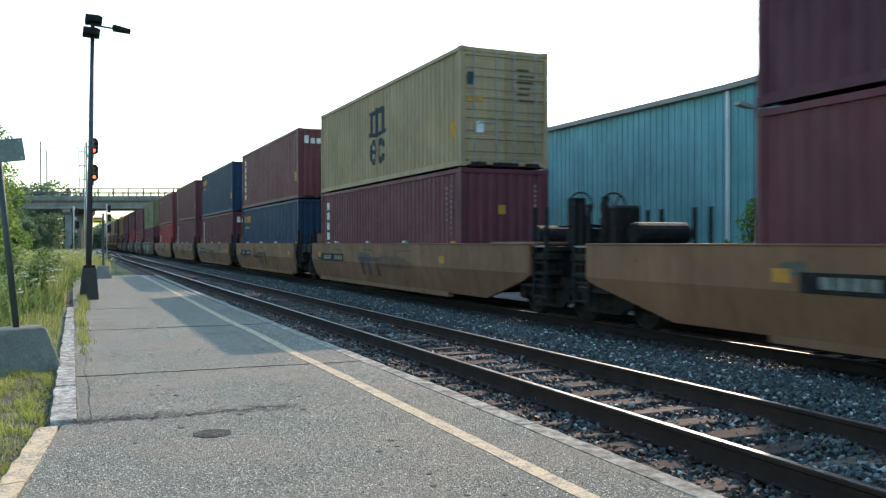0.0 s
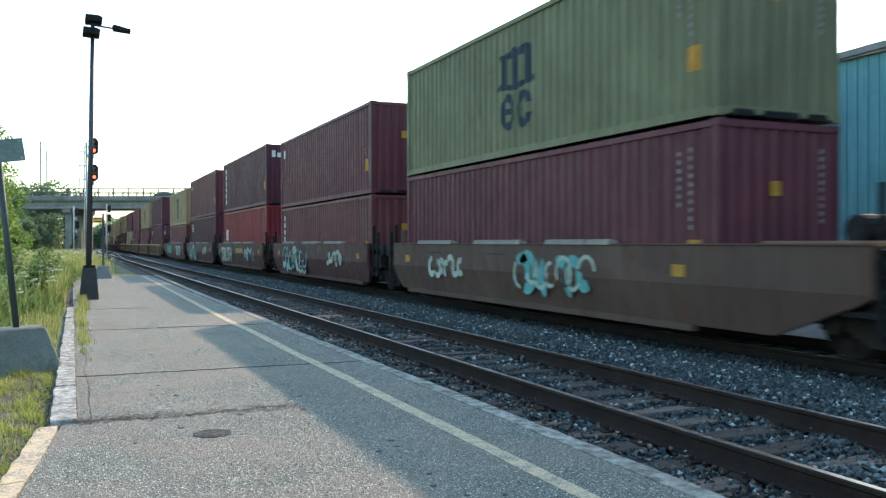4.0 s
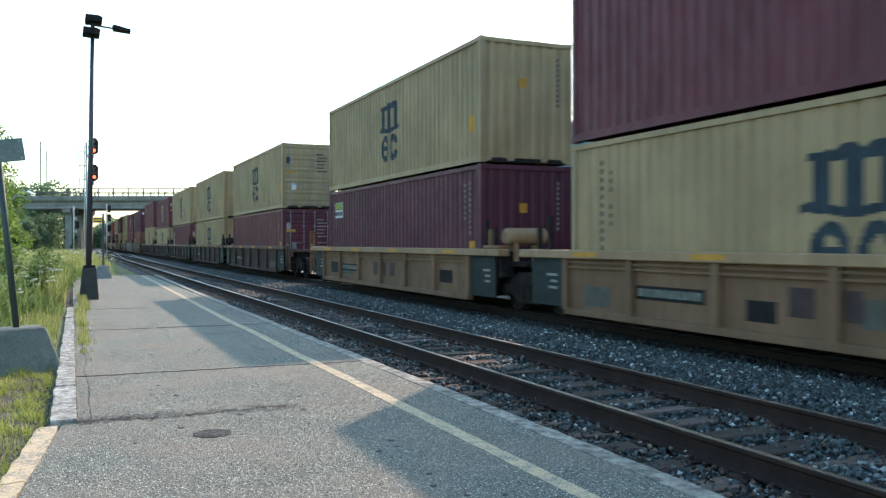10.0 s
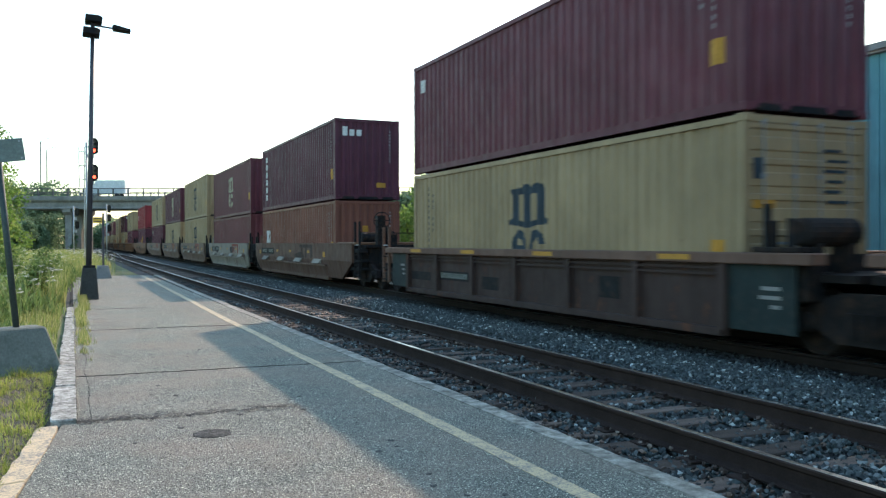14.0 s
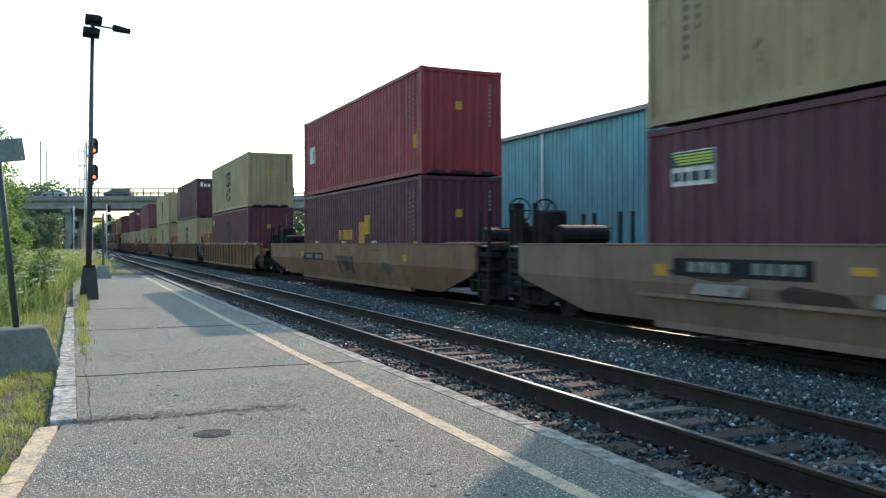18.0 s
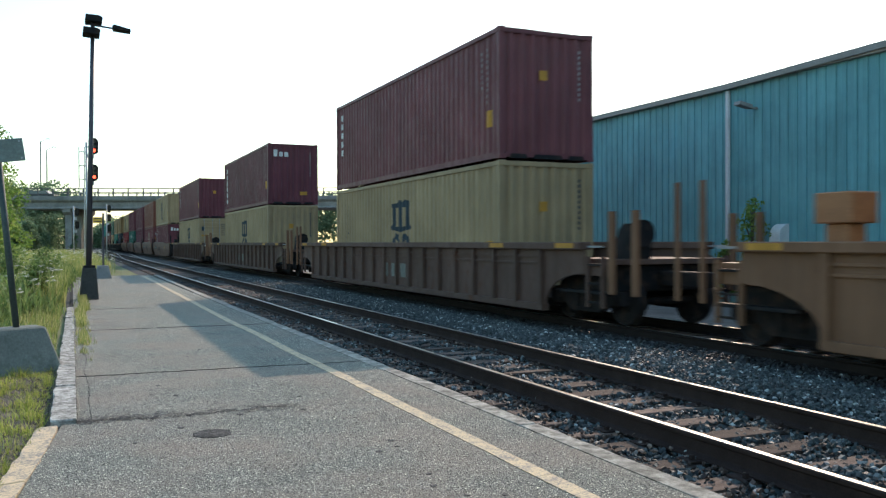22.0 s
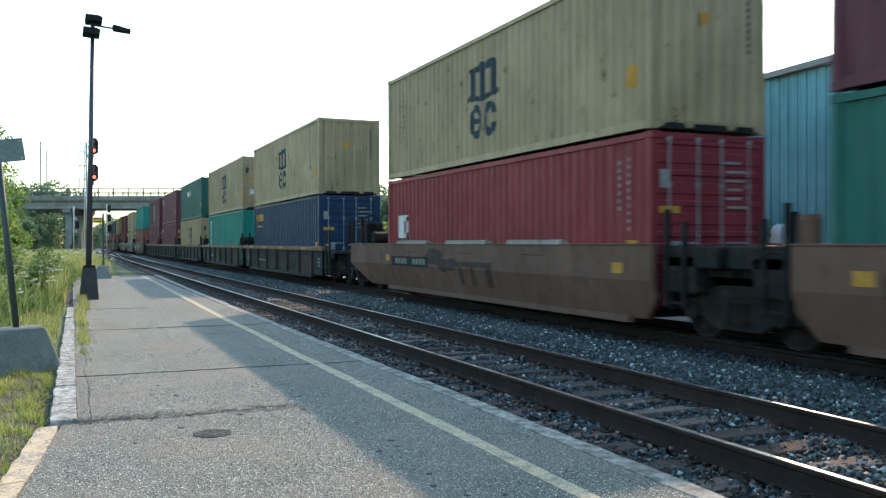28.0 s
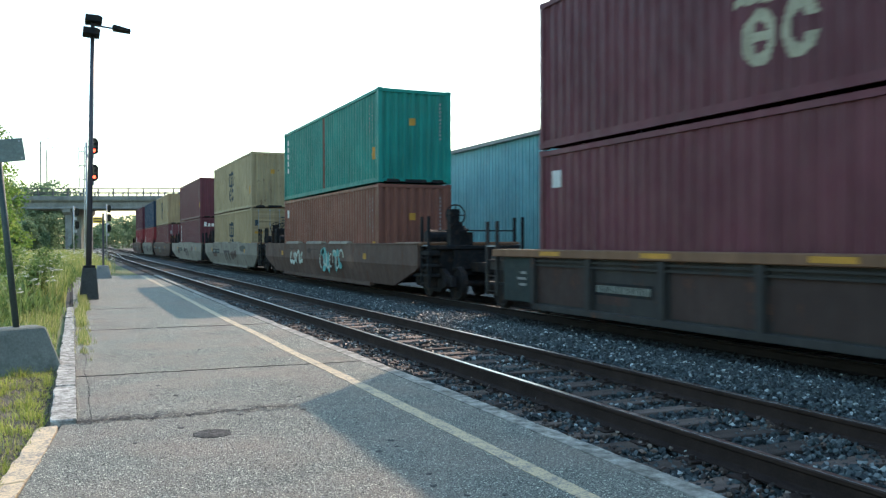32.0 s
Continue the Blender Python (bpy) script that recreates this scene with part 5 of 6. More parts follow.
    MOVERS.append((top, SIDE, s, z))
    return top


# ---- well cars ----
def wheel(bm):
    lathe(bm, [(-0.07, 0.08), (-0.07, 0.16), (-0.035, 0.2), (-0.02, 0.34), (-0.065, 0.37), (-0.065, 0.42), (0.045, 0.43), (0.052, 0.455), (0.075, 0.455), (0.078, 0.38), (0.03, 0.34), (0.02, 0.18), (0.05, 0.1)], "x", 24)
    return {"smooth": False}


def side_frame(bm):
    slab(bm, [(-1.15, 0.38), (-1.12, 0.62), (-0.85, 0.66), (-0.55, 0.80), (-0.30, 0.86), (0.30, 0.86), (0.55, 0.80), (0.85, 0.66), (1.12, 0.62), (1.15, 0.38), (0.75, 0.40), (0.45, 0.22), (-0.45, 0.22), (-0.75, 0.40)], "x", -0.07, 0.07)
    for y in (-0.88, 0.88):
        lathe_at = [(-0.17, 0.02), (-0.17, 0.12), (-0.05, 0.14), (0.05, 0.14)]
        k = len(bm.verts)
        lathe(bm, lathe_at, "x", 12)
        bm.verts.ensure_lookup_table()
        for v in bm.verts[k:]:
            v.co.y += y
            v.co.z += 0.46
    for y in (-0.16, 0.0, 0.16):
        tube(bm, (-0.09, y, 0.30), (-0.09, y, 0.62), 0.055, seg=8)


def truck(parent, y):
    t = put("truck", stored("truck_bolster", lambda bm: (box(bm, -1.0, 1.0, -0.2, 0.2, 0.45, 0.78), box(bm, -0.3, 0.3, -0.3, 0.3, 0.78, 0.95), {"bevel": 0.02})[-1]), M_GRIME, parent, "grimy two-axle truck", pose(W40 / 2, y, 0))
    for sx in (-1, 1):
        put("side_frame", stored("side_frame", side_frame), M_GRIME, t, m=pose(0.99 * sx, 0, 0, 0, 0, 0 if sx < 0 else 180))
        for wy in (-0.88, 0.88):
            put("wheel", stored("wheel", wheel), M_GRIME, t, "steel wheel", pose(0.755 * sx, wy, 0.44, 0, 0, 0 if sx < 0 else 180))
    for wy in (-0.88, 0.88):
        put("axle", stored("axle", lambda bm: (tube(bm, (-0.72, 0, 0.44), (0.72, 0, 0.44), 0.075, seg=10), {})[1]), M_GRIME, t, m=pose(0, wy, 0))


OUT = -0.27          # how far a car's side stands out from the containers


def both(name, me, mat, parent, label=""):
    put(name, me, mat, parent, label)
    put(name, me, mat, parent, label, Matrix.Translation((W40, 0, 0)) @ Matrix.Diagonal((-1, 1, 1, 1)))


def near(name, me, mat, parent, label=""):
    put(name, me, mat, parent, label)


def graffiti(parent, word, y, z, size, mat, wide=1.0):
    cu = bpy.data.curves.new("graffiti", "FONT")
    cu.body, cu.size, cu.extrude, cu.align_x, cu.offset = word, size, 0.003, "CENTER", 0.022 * size
    cu.materials.append(mat)
    ob = new("graffiti", cu)
    ob.parent = parent
    ob.matrix_basis = Matrix.Translation((OUT - 0.008, y, z)) @ Matrix(((0, 0, -1, 0), (-1, 0, 0, 0), (0, 1, 0, 0), (0, 0, 0, 1))) @ Matrix.Diagonal((wide, 1, 1, 1))
    return ob


def scrawl(parent, y, z, size, mats, seed):
    """Unreadable sprayed shapes: thick strokes and loops."""
    rng = random.Random(seed)
    for k, mat in enumerate(mats):
        bm = bmesh.new()
        for i in range(7):
            c = Vector((y + size * 0.62 * (i - 3) + rng.uniform(-0.1, 0.1), z + rng.uniform(-0.06, 0.06)))
            a0, span, r = rng.uniform(0, 6), rng.uniform(2.2, 4.6), size * rng.uniform(0.28, 0.46)
            w = size * (0.15 if k == 0 else 0.05)
            inner = [(c.x + (r - w) * math.cos(a0 + span * j / 10), c.y + (r - w) * math.sin(a0 + span * j / 10) * 1.2) for j in range(11)]
            outer = [(c.x + (r + w) * math.cos(a0 + span * j / 10), c.y + (r + w) * math.sin(a0 + span * j / 10) * 1.2) for j in range(11)]
            slab(bm, inner + outer[::-1], "x", OUT - 0.006 - 0.004 * k, OUT - 0.003 - 0.004 * k)
        part("graffiti", bm, mat, parent, "sprayed graffiti")


def end_gear(top, y, way, mat, heavy, deck=1.1, up=0.75):
    """Deck, ladder, grab irons, brake gear on the end of a car beyond y; way: -1 ahead, 1 behind."""
    a, b = sorted((y, y + way * 1.75))
    put("end_deck", boxed("end_deck", 0.0, W40, a, b, deck - 0.1, deck, bevel=0.01), mat, top)
    e = y + way * 1.6
    for x in (-0.2, W40 + 0.12):
        f = e - way * 0.45
        for q in (e, f):
            put("ladder_rail", boxed("ladder_rail", x, x + 0.07, q - 0.03, q + 0.03, 0.35, deck + up), mat, top)
        for z in (0.42, 0.75, 1.08, 1.4):
            put("rung", boxed("rung", x + 0.01, x + 0.05, min(e, f), max(e, f), z, z + 0.035), M_BAR if z > 1.2 else M_GRIME, top)
    # plain block for the underframe gear, added to stop light passing under the deck
    g0, g1 = sorted((y - way * 0.2, y + way * 1.6))
    put("underframe", boxed("underframe", 0.16, W40 - 0.16, g0, g1, 0.62, deck - 0.102, bevel=0.02), M_BLACKSTEEL, top, "black underframe block, added to stop light below the end deck")
    if not heavy:
        h0, h1 = sorted((y + way * 0.2, y + way * 1.72))
        for x in (-0.12, W40 + 0.02):
            put("end_sill", boxed("end_sill", x, x + 0.1, h0, h1, deck - 0.30, deck - 0.08, bevel=0.01), mat, top)
            put("step_plate", boxed("step_plate", x - 0.03, x + 0.13, h0, h1, 0.58, 0.63), M_BLACKSTEEL, top)
        if way < 0 and up < 0.5:
            bm = bmesh.new()
            slab(bm, [(y - 1.74, deck), (y - 1.2, deck), (y - 1.4, deck + 0.5), (y - 1.55, deck + 0.62), (y - 1.74, deck + 0.62)], "x", 0.3, 0.75)
            tube(bm, (0.52, y - 1.84, deck + 0.45), (0.52, y - 1.735, deck + 0.45), 0.24, seg=14)
            part("hand_brake", bm, M_BLACKSTEEL, top, "dark hand brake wheel and housing")
    if heavy:
        def lift(bm, k):
            for v in bm.verts:
                v.co.y += k
                v.co.z += deck
        bm = bmesh.new()
        lathe(bm, [(0.25, 0.01), (0.25, 0.17), (0.3, 0.2), (1.35, 0.2), (1.4, 0.17), (1.4, 0.01)], "x", 16)
        lift(bm, e - way * 1.15)
        for v in bm.verts:
            v.co.z += 0.22
        part("air_tank", bm, M_BLACKSTEEL, top, "black air tank")
        bm = bmesh.new()
        box(bm, 0.55, 1.15, -0.16, 0.16, 0.0, 0.34)
        tube(bm, (0.85, 0, 0.34), (0.85, 0, 0.52), 0.2, 0.12, seg=12)
        tube(bm, (0.85, 0, 0.52), (0.85, 0, 0.62), 0.06, seg=8)
        tube(bm, (0.6, 0, 0.42), (1.1, 0, 0.42), 0.025, seg=6)
        lift(bm, e - way * 0.25)
        part("hand_brake", bm, M_BLACKSTEEL, top, "hand brake gear box")
        if way < 0:
            bm = bmesh.new()
            q, zc = e - 0.1, deck + 0.78
            ring = [(0.55 + 0.27 * math.cos(t), q, zc + 0.27 * math.sin(t)) for t in [math.pi * i / 8 for i in range(17)]]
            for p0, p1 in zip(ring, ring[1:]):
                tube(bm, p0, p1, 0.018, seg=6)
            for p0 in ring[0:16:4]:
                tube(bm, p0, (0.55, q, zc), 0.014, seg=5)
            box(bm, 0.42, 0.68, q + 0.02, q + 0.26, deck, zc + 0.16)
            part("brake_wheel", bm, M_BLACKSTEEL, top, "spoked hand brake wheel on its housing")
        bm = bmesh.new()
        tube(bm, (0.1, e, deck + 0.38), (W40 - 0.1, e, deck + 0.38), 0.02, seg=6)
        part("hand_rail", bm, M_BLACKSTEEL, top)
        f0, f1 = sorted((y + way * 0.55, e + way * 0.1))
        for z0, z1, x in ((1.16, 1.28, -0.20), (0.86, 0.94, -0.18), (0.60, 0.68, -0.16)):
            put("side_step", boxed("side_step", x, x + 0.3, f0, f1, z0, z1, bevel=0.01), M_BLACKSTEEL, top)
        bm = bmesh.new()
        box(bm, -0.05, 0.5, f0 + 0.2, f1 - 0.3, 0.62, deck - 0.1)
        box(bm, 0.5, 1.9, f0, f1 - 0.2, 0.78, deck - 0.1)
        part("valve_box", bm, M_BLACKSTEEL, top, "black brake equipment", bevel=0.02)
        if way > 0:
            for q, hgt, x in ((0.5, 2.05, -0.12), (1.05, 2.3, 0.05), (1.45, 2.2, -0.15), (1.6, 1.95, 0.4)):
                put("upright", boxed("upright", x, x + 0.09, y + q - 0.04, y + q + 0.04, 0.9, hgt), M_GRIME, top)
            bm = bmesh.new()
            box(bm, 0.2, 0.75, y + 0.85, y + 1.35, deck, 2.15)
            part("brake_housing", bm, M_BLACKSTEEL, top, "black brake housing", bevel=0.04)
            bm = bmesh.new()
            ring = [(0.28 * math.cos(2 * math.pi * i / 16), 0.28 * math.sin(2 * math.pi * i / 16)) for i in range(17)]
            for (u, v), (p, q) in zip(ring, ring[1:]):
                tube(bm, (0.55 + u, y + 1.42, 2.12 + v), (0.55 + p, y + 1.42, 2.12 + q), 0.02, seg=6)
            for k in range(3):
                c, s2 = 0.28 * math.cos(k * 1.047), 0.28 * math.sin(k * 1.047)
                tube(bm, (0.55 - c, y + 1.42, 2.12 - s2), (0.55 + c, y + 1.42, 2.12 + s2), 0.014, seg=5)
            part("brake_wheel", bm, M_GRIME, top, "dark hand brake wheel")
        else:
            put("end_platform", boxed("end_platform", OUT + 0.02, W40 - OUT - 0.02, y - 1.3, y + 0.6, deck, deck + 0.09, bevel=0.03), CAR["tan"], top, "tan end platform")
    bm = bmesh.new()
    box(bm, 1.02, 1.42, min(y + way * 1.6, y + way * 2.6), max(y + way * 1.6, y + way * 2.6), 0.72, 0.98)
    part("coupler", bm, M_GRIME, top, bevel=0.02)


def fold(bm):
    """Bend the lower half of a side plate inwards."""
    bmesh.ops.bisect_plane(bm, geom=bm.verts[:] + bm.edges[:] + bm.faces[:], plane_co=(0, 0, 0.88), plane_no=(0, 0, 1))
    for v in bm.verts:
        if v.co.z < 0.87:
            v.co.x += 0.26 * (0.88 - v.co.z)


def smooth_car(top, mat, a, b, tabs, ja, jb):
    """Deep smooth side plates: short at the joints, long and cut off over the trucks at the couplings."""
    ya, yb = -(0.35 if ja else a - 1.0), L40 + (0.35 if jb else b - 1.0)
    lo = [(ya, 1.455), (ya, 0.60), (ya + 0.3, 0.26)] if ja else [(ya, 1.455), (ya, 0.84), (ya + 0.25, 0.74), (ya * 0.42, 0.26)]
    hi = [(yb - 0.3, 0.26), (yb, 0.60), (yb, 1.455)] if jb else [(L40 + (yb - L40) * 0.42, 0.26), (yb - 0.25, 0.74), (yb, 0.84), (yb, 1.455)]
    me = stored(("side_plate", ya, yb), lambda bm: (slab(bm, lo + hi, "x", OUT, OUT + 0.09), fold(bm), {})[-1])
    both("side_plate", me, mat, top)
    both("lower_flange", boxed("lower_flange", OUT + 0.12, OUT + 0.26, 0.4, L40 - 0.4, 0.17, 0.28), mat, top)
    both("top_lip", boxed("top_lip", OUT - 0.02, OUT + 0.16, ya, yb, 1.445, 1.475, bevel=0.008), mat, top)
    if tabs == 1:
        for y in (3.08, 6.15, 9.45) if mat == CAR["tan"] else ():
            near("guide", stored(("guide_knob", y), lambda bm: (tube(bm, (OUT + 0.03, y - 0.11, 1.50), (OUT + 0.03, y + 0.11, 1.50), 0.05, seg=8), {})[-1]), M_GALV, top, "pale container guide")
            near("lifting_slot", boxed("lifting_slot", OUT - 0.004, OUT, y - 0.42, y + 0.42, 1.26, 1.275), M_BLACKSTEEL, top)
        for y in (3.33, 6.4, 9.72) if mat != CAR["tan"] else ():
            near("lifting_slot", boxed("lifting_slot", OUT - 0.004, OUT, y - 0.42, y + 0.42, 1.24, 1.255), M_BLACKSTEEL, top)
            near("guide", stored(("guide", y), lambda bm: (slab(bm, [(OUT - 0.03, 1.455), (OUT + 0.17, 1.455), (OUT + 0.17, 1.52), (OUT + 0.05, 1.55), (OUT - 0.01, 1.53)], "y", y - 1.04, y + 1.04), {})[-1]), CAR["pale"], top, "pale container guide")
    rng = random.Random(int(a * 9100 + b * 733 + tabs))
    for k in range(4 if tabs == 1 else 3):
        cy, cz = rng.uniform(0.8, L40 - 0.8), rng.uniform(0.72, 1.24)
        ry, rz = rng.uniform(0.25, 1.1), rng.uniform(0.10, 0.24)
        bm = bmesh.new()
        slab(bm, [(cy + ry * rng.uniform(0.7, 1.15) * math.cos(0.52 * j), max(0.32, min(1.43, cz + rz * rng.uniform(0.7, 1.2) * math.sin(0.52 * j)))) for j in range(12)], "x", OUT - 0.0022 - 0.0004 * k, OUT + 0.02)
        fold(bm)
        part("paint_patch", bm, (M_PATCHTEAL, CAR["umber"], CAR["grey"], CAR["brown"], M_PATCHTEAL)[(k + rng.randrange(2)) % 5], top, "worn and painted-over patch")
    for y in (0.55, L40 - 0.7):
        near("reflector", boxed("reflector", OUT - 0.007, OUT, y - 0.14, y + 0.14, 0.98, 1.16), M_GOLD, top, "yellow reflector strip")
    if tabs == 2:
        both("ledge", boxed("ledge", OUT - 0.07, OUT, 0.2, L40 - 0.2, 0.66, 0.72), mat, top)
        for y in (1.4, 4.2, 7.2, 10.2):
            near("guide", stored(("step_plate", y), lambda bm: (slab(bm, [(OUT - 0.12, 0.75), (OUT, 0.90), (OUT, 0.73)], "y", y - 0.5, y + 0.5), {})[-1]), CAR["pale"], top, "pale sloping plate")
        for y in (2.7, 5.6, 7.9):
            near("reflector", boxed("reflector", OUT - 0.006, OUT, y - 0.16, y + 0.16, 1.1, 1.2), M_GOLD, top, "yellow reflector strip")
    put("floor_pan", boxed("floor_pan", OUT + 0.3, W40 - OUT - 0.3, 0.3, L40 - 0.3, 0.24, FLOOR - 0.004), M_GRIME, top)
    return ya, yb


def sill_car(top, mat, a, b, dark):
    """A wide top sill over recessed panels between upright ribs."""
    sandy = mat == CAR["tan"]
    mat = CAR["buff"] if sandy else mat
    ya, yb = -min(1.45, a - 0.1), L40 + min(1.45, b - 0.1)
    both("top_sill", boxed("top_sill", OUT - 0.05, OUT + 0.22, ya, yb, 1.20, 1.355, bevel=0.015), CAR["tan"] if dark else CAR["sand"] if sandy else CAR["brown"], top)
    rng = random.Random(int(a * 7000 + b * 311))
    for y0 in (0.22, 2.17, 4.17, 6.17, 8.17, 10.17):
        k = rng.random()
        if k < 0.55:
            w = rng.uniform(0.5, 1.3)
            y1 = y0 + 0.2 + rng.random() * (1.6 - w)
            z0 = rng.uniform(0.36, 0.55)
            near("paint_patch", boxed("paint_patch", OUT + 0.075, OUT + 0.08, y1, y1 + w, z0, z0 + rng.uniform(0.2, 0.42)), CAR["umber"] if dark and k < 0.3 else M_PATCHTEAL if k < 0.3 else M_BLACKSTEEL, top, "painted-over patch")
        elif dark and k < 0.8:
            near("repainted_panel", boxed("repainted_panel", OUT + 0.07, OUT + 0.08, y0, y0 + 1.78, 0.33, 1.03), CAR["umber"], top, "brown repainted panel")
    both("side_panel", boxed("side_panel", OUT + 0.08, OUT + 0.12, 0.1, L40 - 0.1, 0.27, 1.20), mat, top)
    both("bottom_sill", boxed("bottom_sill", OUT - 0.01, OUT + 0.16, 0.15, L40 - 0.15, 0.18, 0.30, bevel=0.01), mat, top)
    for z in (1.03, 1.115):
        both("stiffener", boxed("stiffener", OUT + 0.02, OUT + 0.08, 0.1, L40 - 0.1, z, z + 0.035), mat, top)
    p = put("number_board", boxed("sill_number_board", OUT + 0.07, OUT + 0.078, 8.4, 10.0, 0.58, 0.80), M_BLACKSTEEL, top, "dark board with pale lettering")
    bm = bmesh.new()
    for k in range(10):
        box(bm, OUT + 0.064, OUT + 0.069, 8.46 + 0.15 * k, 8.57 + 0.15 * k, 0.63, 0.755)
    part("lettering", bm, M_FADED, p)
    for y in (0.15, 2.1, 4.1, 6.1, 8.1, 10.1, 12.0):
        near("rib", boxed("rib", OUT - 0.02, OUT + 0.08, y - 0.07, y + 0.07, 0.27, 1.20), mat, top)
    for y0, y1 in ((ya + 0.35, 0.08), (L40 - 0.08, yb - 0.35)):
        both("end_panel", boxed("end_panel", OUT + 0.06, OUT + 0.10, y0, y1, 0.30, 1.2), M_TEALBLACK, top, "dark teal end panel")
        bm = bmesh.new()
        for z in (0.62, 0.74, 0.86):
            box(bm, OUT + 0.053, OUT + 0.059, y0 + 0.25, y0 + 0.25 + rng.uniform(0.15, 0.4), z, z + 0.05)
        part("lettering", bm, M_TRIM, top, "small pale lettering")
    for y in (1.1, 4.9, 8.2, 11.3):
        near("reflector", boxed("reflector", OUT - 0.056, OUT - 0.05, y - 0.35, y + 0.35, 1.24, 1.32), M_GOLD, top, "yellow reflector strip")
    put("floor_pan", boxed("floor_pan", OUT + 0.3, W40 - OUT - 0.3, 0.3, L40 - 0.3, 0.24, FLOOR - 0.004), M_GRIME, top)
    return ya, yb


def rib_car(top, mat, a, b, stakes, boxes, tall, ja, jb):
    """A long well with many upright ribs and arched ends over the trucks."""
    ya, yb = -(a - (0.35 if ja else 1.9)), L40 + (b - (0.35 if jb else 1.9))
    ra, rb = 1.3 if ja else 1.35, 1.3 if jb else 1.35
    y0, y1 = ya + ra, yb - rb
    both("top_sill", boxed("top_sill", OUT - 0.05, OUT + 0.22, ya, yb, 1.36, 1.50, bevel=0.015), mat, top)
    arch = lambda y, d: [(y, 0.27)] + [(y + d * ((ra if d < 0 else rb) - 0.02) * (1 - math.cos(t)), 0.27 + 0.66 * math.sin(t)) for t in [math.pi / 2 * i / 6 for i in range(1, 7)]]
    me = stored(("side_panel", ya, yb), lambda bm: (slab(bm, [(ya, 1.36), (ya, 0.95)] + arch(y0, -1)[::-1] + arch(y1, 1) + [(yb, 0.95), (yb, 1.36)], "x", OUT + 0.06, OUT + 0.10), {})[-1])
    both("side_panel", me, mat, top)
    both("bottom_sill", boxed("bottom_sill", OUT - 0.02, OUT + 0.16, y0, y1, 0.18, 0.31, bevel=0.01), mat, top)
    for z in (1.08, 1.21):
        near("stiffener", boxed("stiffener", OUT + 0.02, OUT + 0.06, y0 + 0.1, y1 - 0.1, z, z + 0.035), mat, top)
    n = 17
    for i in range(n + 1):
        y = y0 + 0.08 + (y1 - y0 - 0.16) * i / n
        near("rib", boxed("rib", OUT - 0.03, OUT + 0.06, y - 0.05, y + 0.05, 0.28, 1.36), mat, top)
    for y in (ya + 0.5, y0 + 1.8, y1 - 1.8, yb - 0.5):
        near("reflector", boxed("reflector", OUT - 0.056, OUT - 0.05, y - 0.3, y + 0.3, 1.39, 1.48), M_GOLD, top, "yellow reflector strip")
    put("floor_pan", boxed("floor_pan", OUT + 0.3, W40 - OUT - 0.3, y0 + 0.3, y1 - 0.3, 0.24, FLOOR - 0.004), M_GRIME, top)
    if stakes:
        for y in (ya - 0.7, ya - 1.35):
            for x in (OUT + 0.1, W40 - OUT - 0.2):
                put("stake", boxed("stake", x, x + 0.10, y - 0.06, y + 0.06, 0.6, 2.02, bevel=0.01), M_ORANGE if boxes else CAR["tan"], top, "upright tan stake")
    if tall and not jb:
        for y in (yb + 0.85, yb + 1.4):
            put("stake", boxed("tall_stake", OUT + 0.1, OUT + 0.17, y - 0.04, y + 0.04, 0.6, 2.4 if boxes else 2.15, bevel=0.01), CAR["tan"], top, "tall tan stake")
    if boxes:
        for y in (L40 + 0.3, L40 + 2.9) if jb else (L40 + 1.9,):
            for x in (OUT + 0.12, W40 - OUT - 0.57):
                bm = bmesh.new()
                if jb:
                    box(bm, x, x + 0.45, y, y + 0.85, 1.88, 2.12)
                    box(bm, x, x + 0.45, y, y + 0.22, 1.5, 1.88)
                    box(bm, x, x + 0.45, y + 0.63, y + 0.85, 1.5, 1.88)
                else:
                    box(bm, x, x + 0.45, y, y + 0.55, 1.72, 2.1)
                    box(bm, x + 0.08, x + 0.37, y + 0.1, y + 0.45, 1.44, 1.72)
                part("stop_bracket", bm, M_ORANGE, top, "orange steel bracket on the car end", bevel=0.015)
        for y in [ya + 0.9] * ja + [yb - 1.5] * jb:
            both("dark_panel", boxed("dark_panel", OUT - 0.052, OUT - 0.04, y, y + 0.85, 0.5, 1.51), M_BLACKSTEEL, top, "black end panel")
            bm = bmesh.new()
            for z, w in ((0.66, 0.4), (0.86, 0.25), (0.96, 0.34)):
                box(bm, OUT - 0.057, OUT - 0.053, y + 0.22, y + 0.22 + w, z, z + (0.14 if w > 0.38 else 0.06))
            part("lettering", bm, M_FADED, top, "small pale lettering")
    return ya, yb


CAR_WORDS = {"tan": "tan", "brown": "rusty brown", "grey": "grimy grey-brown", "dark": "dark grey", "wine": "dark red-brown", "pale": "pale dusty"}


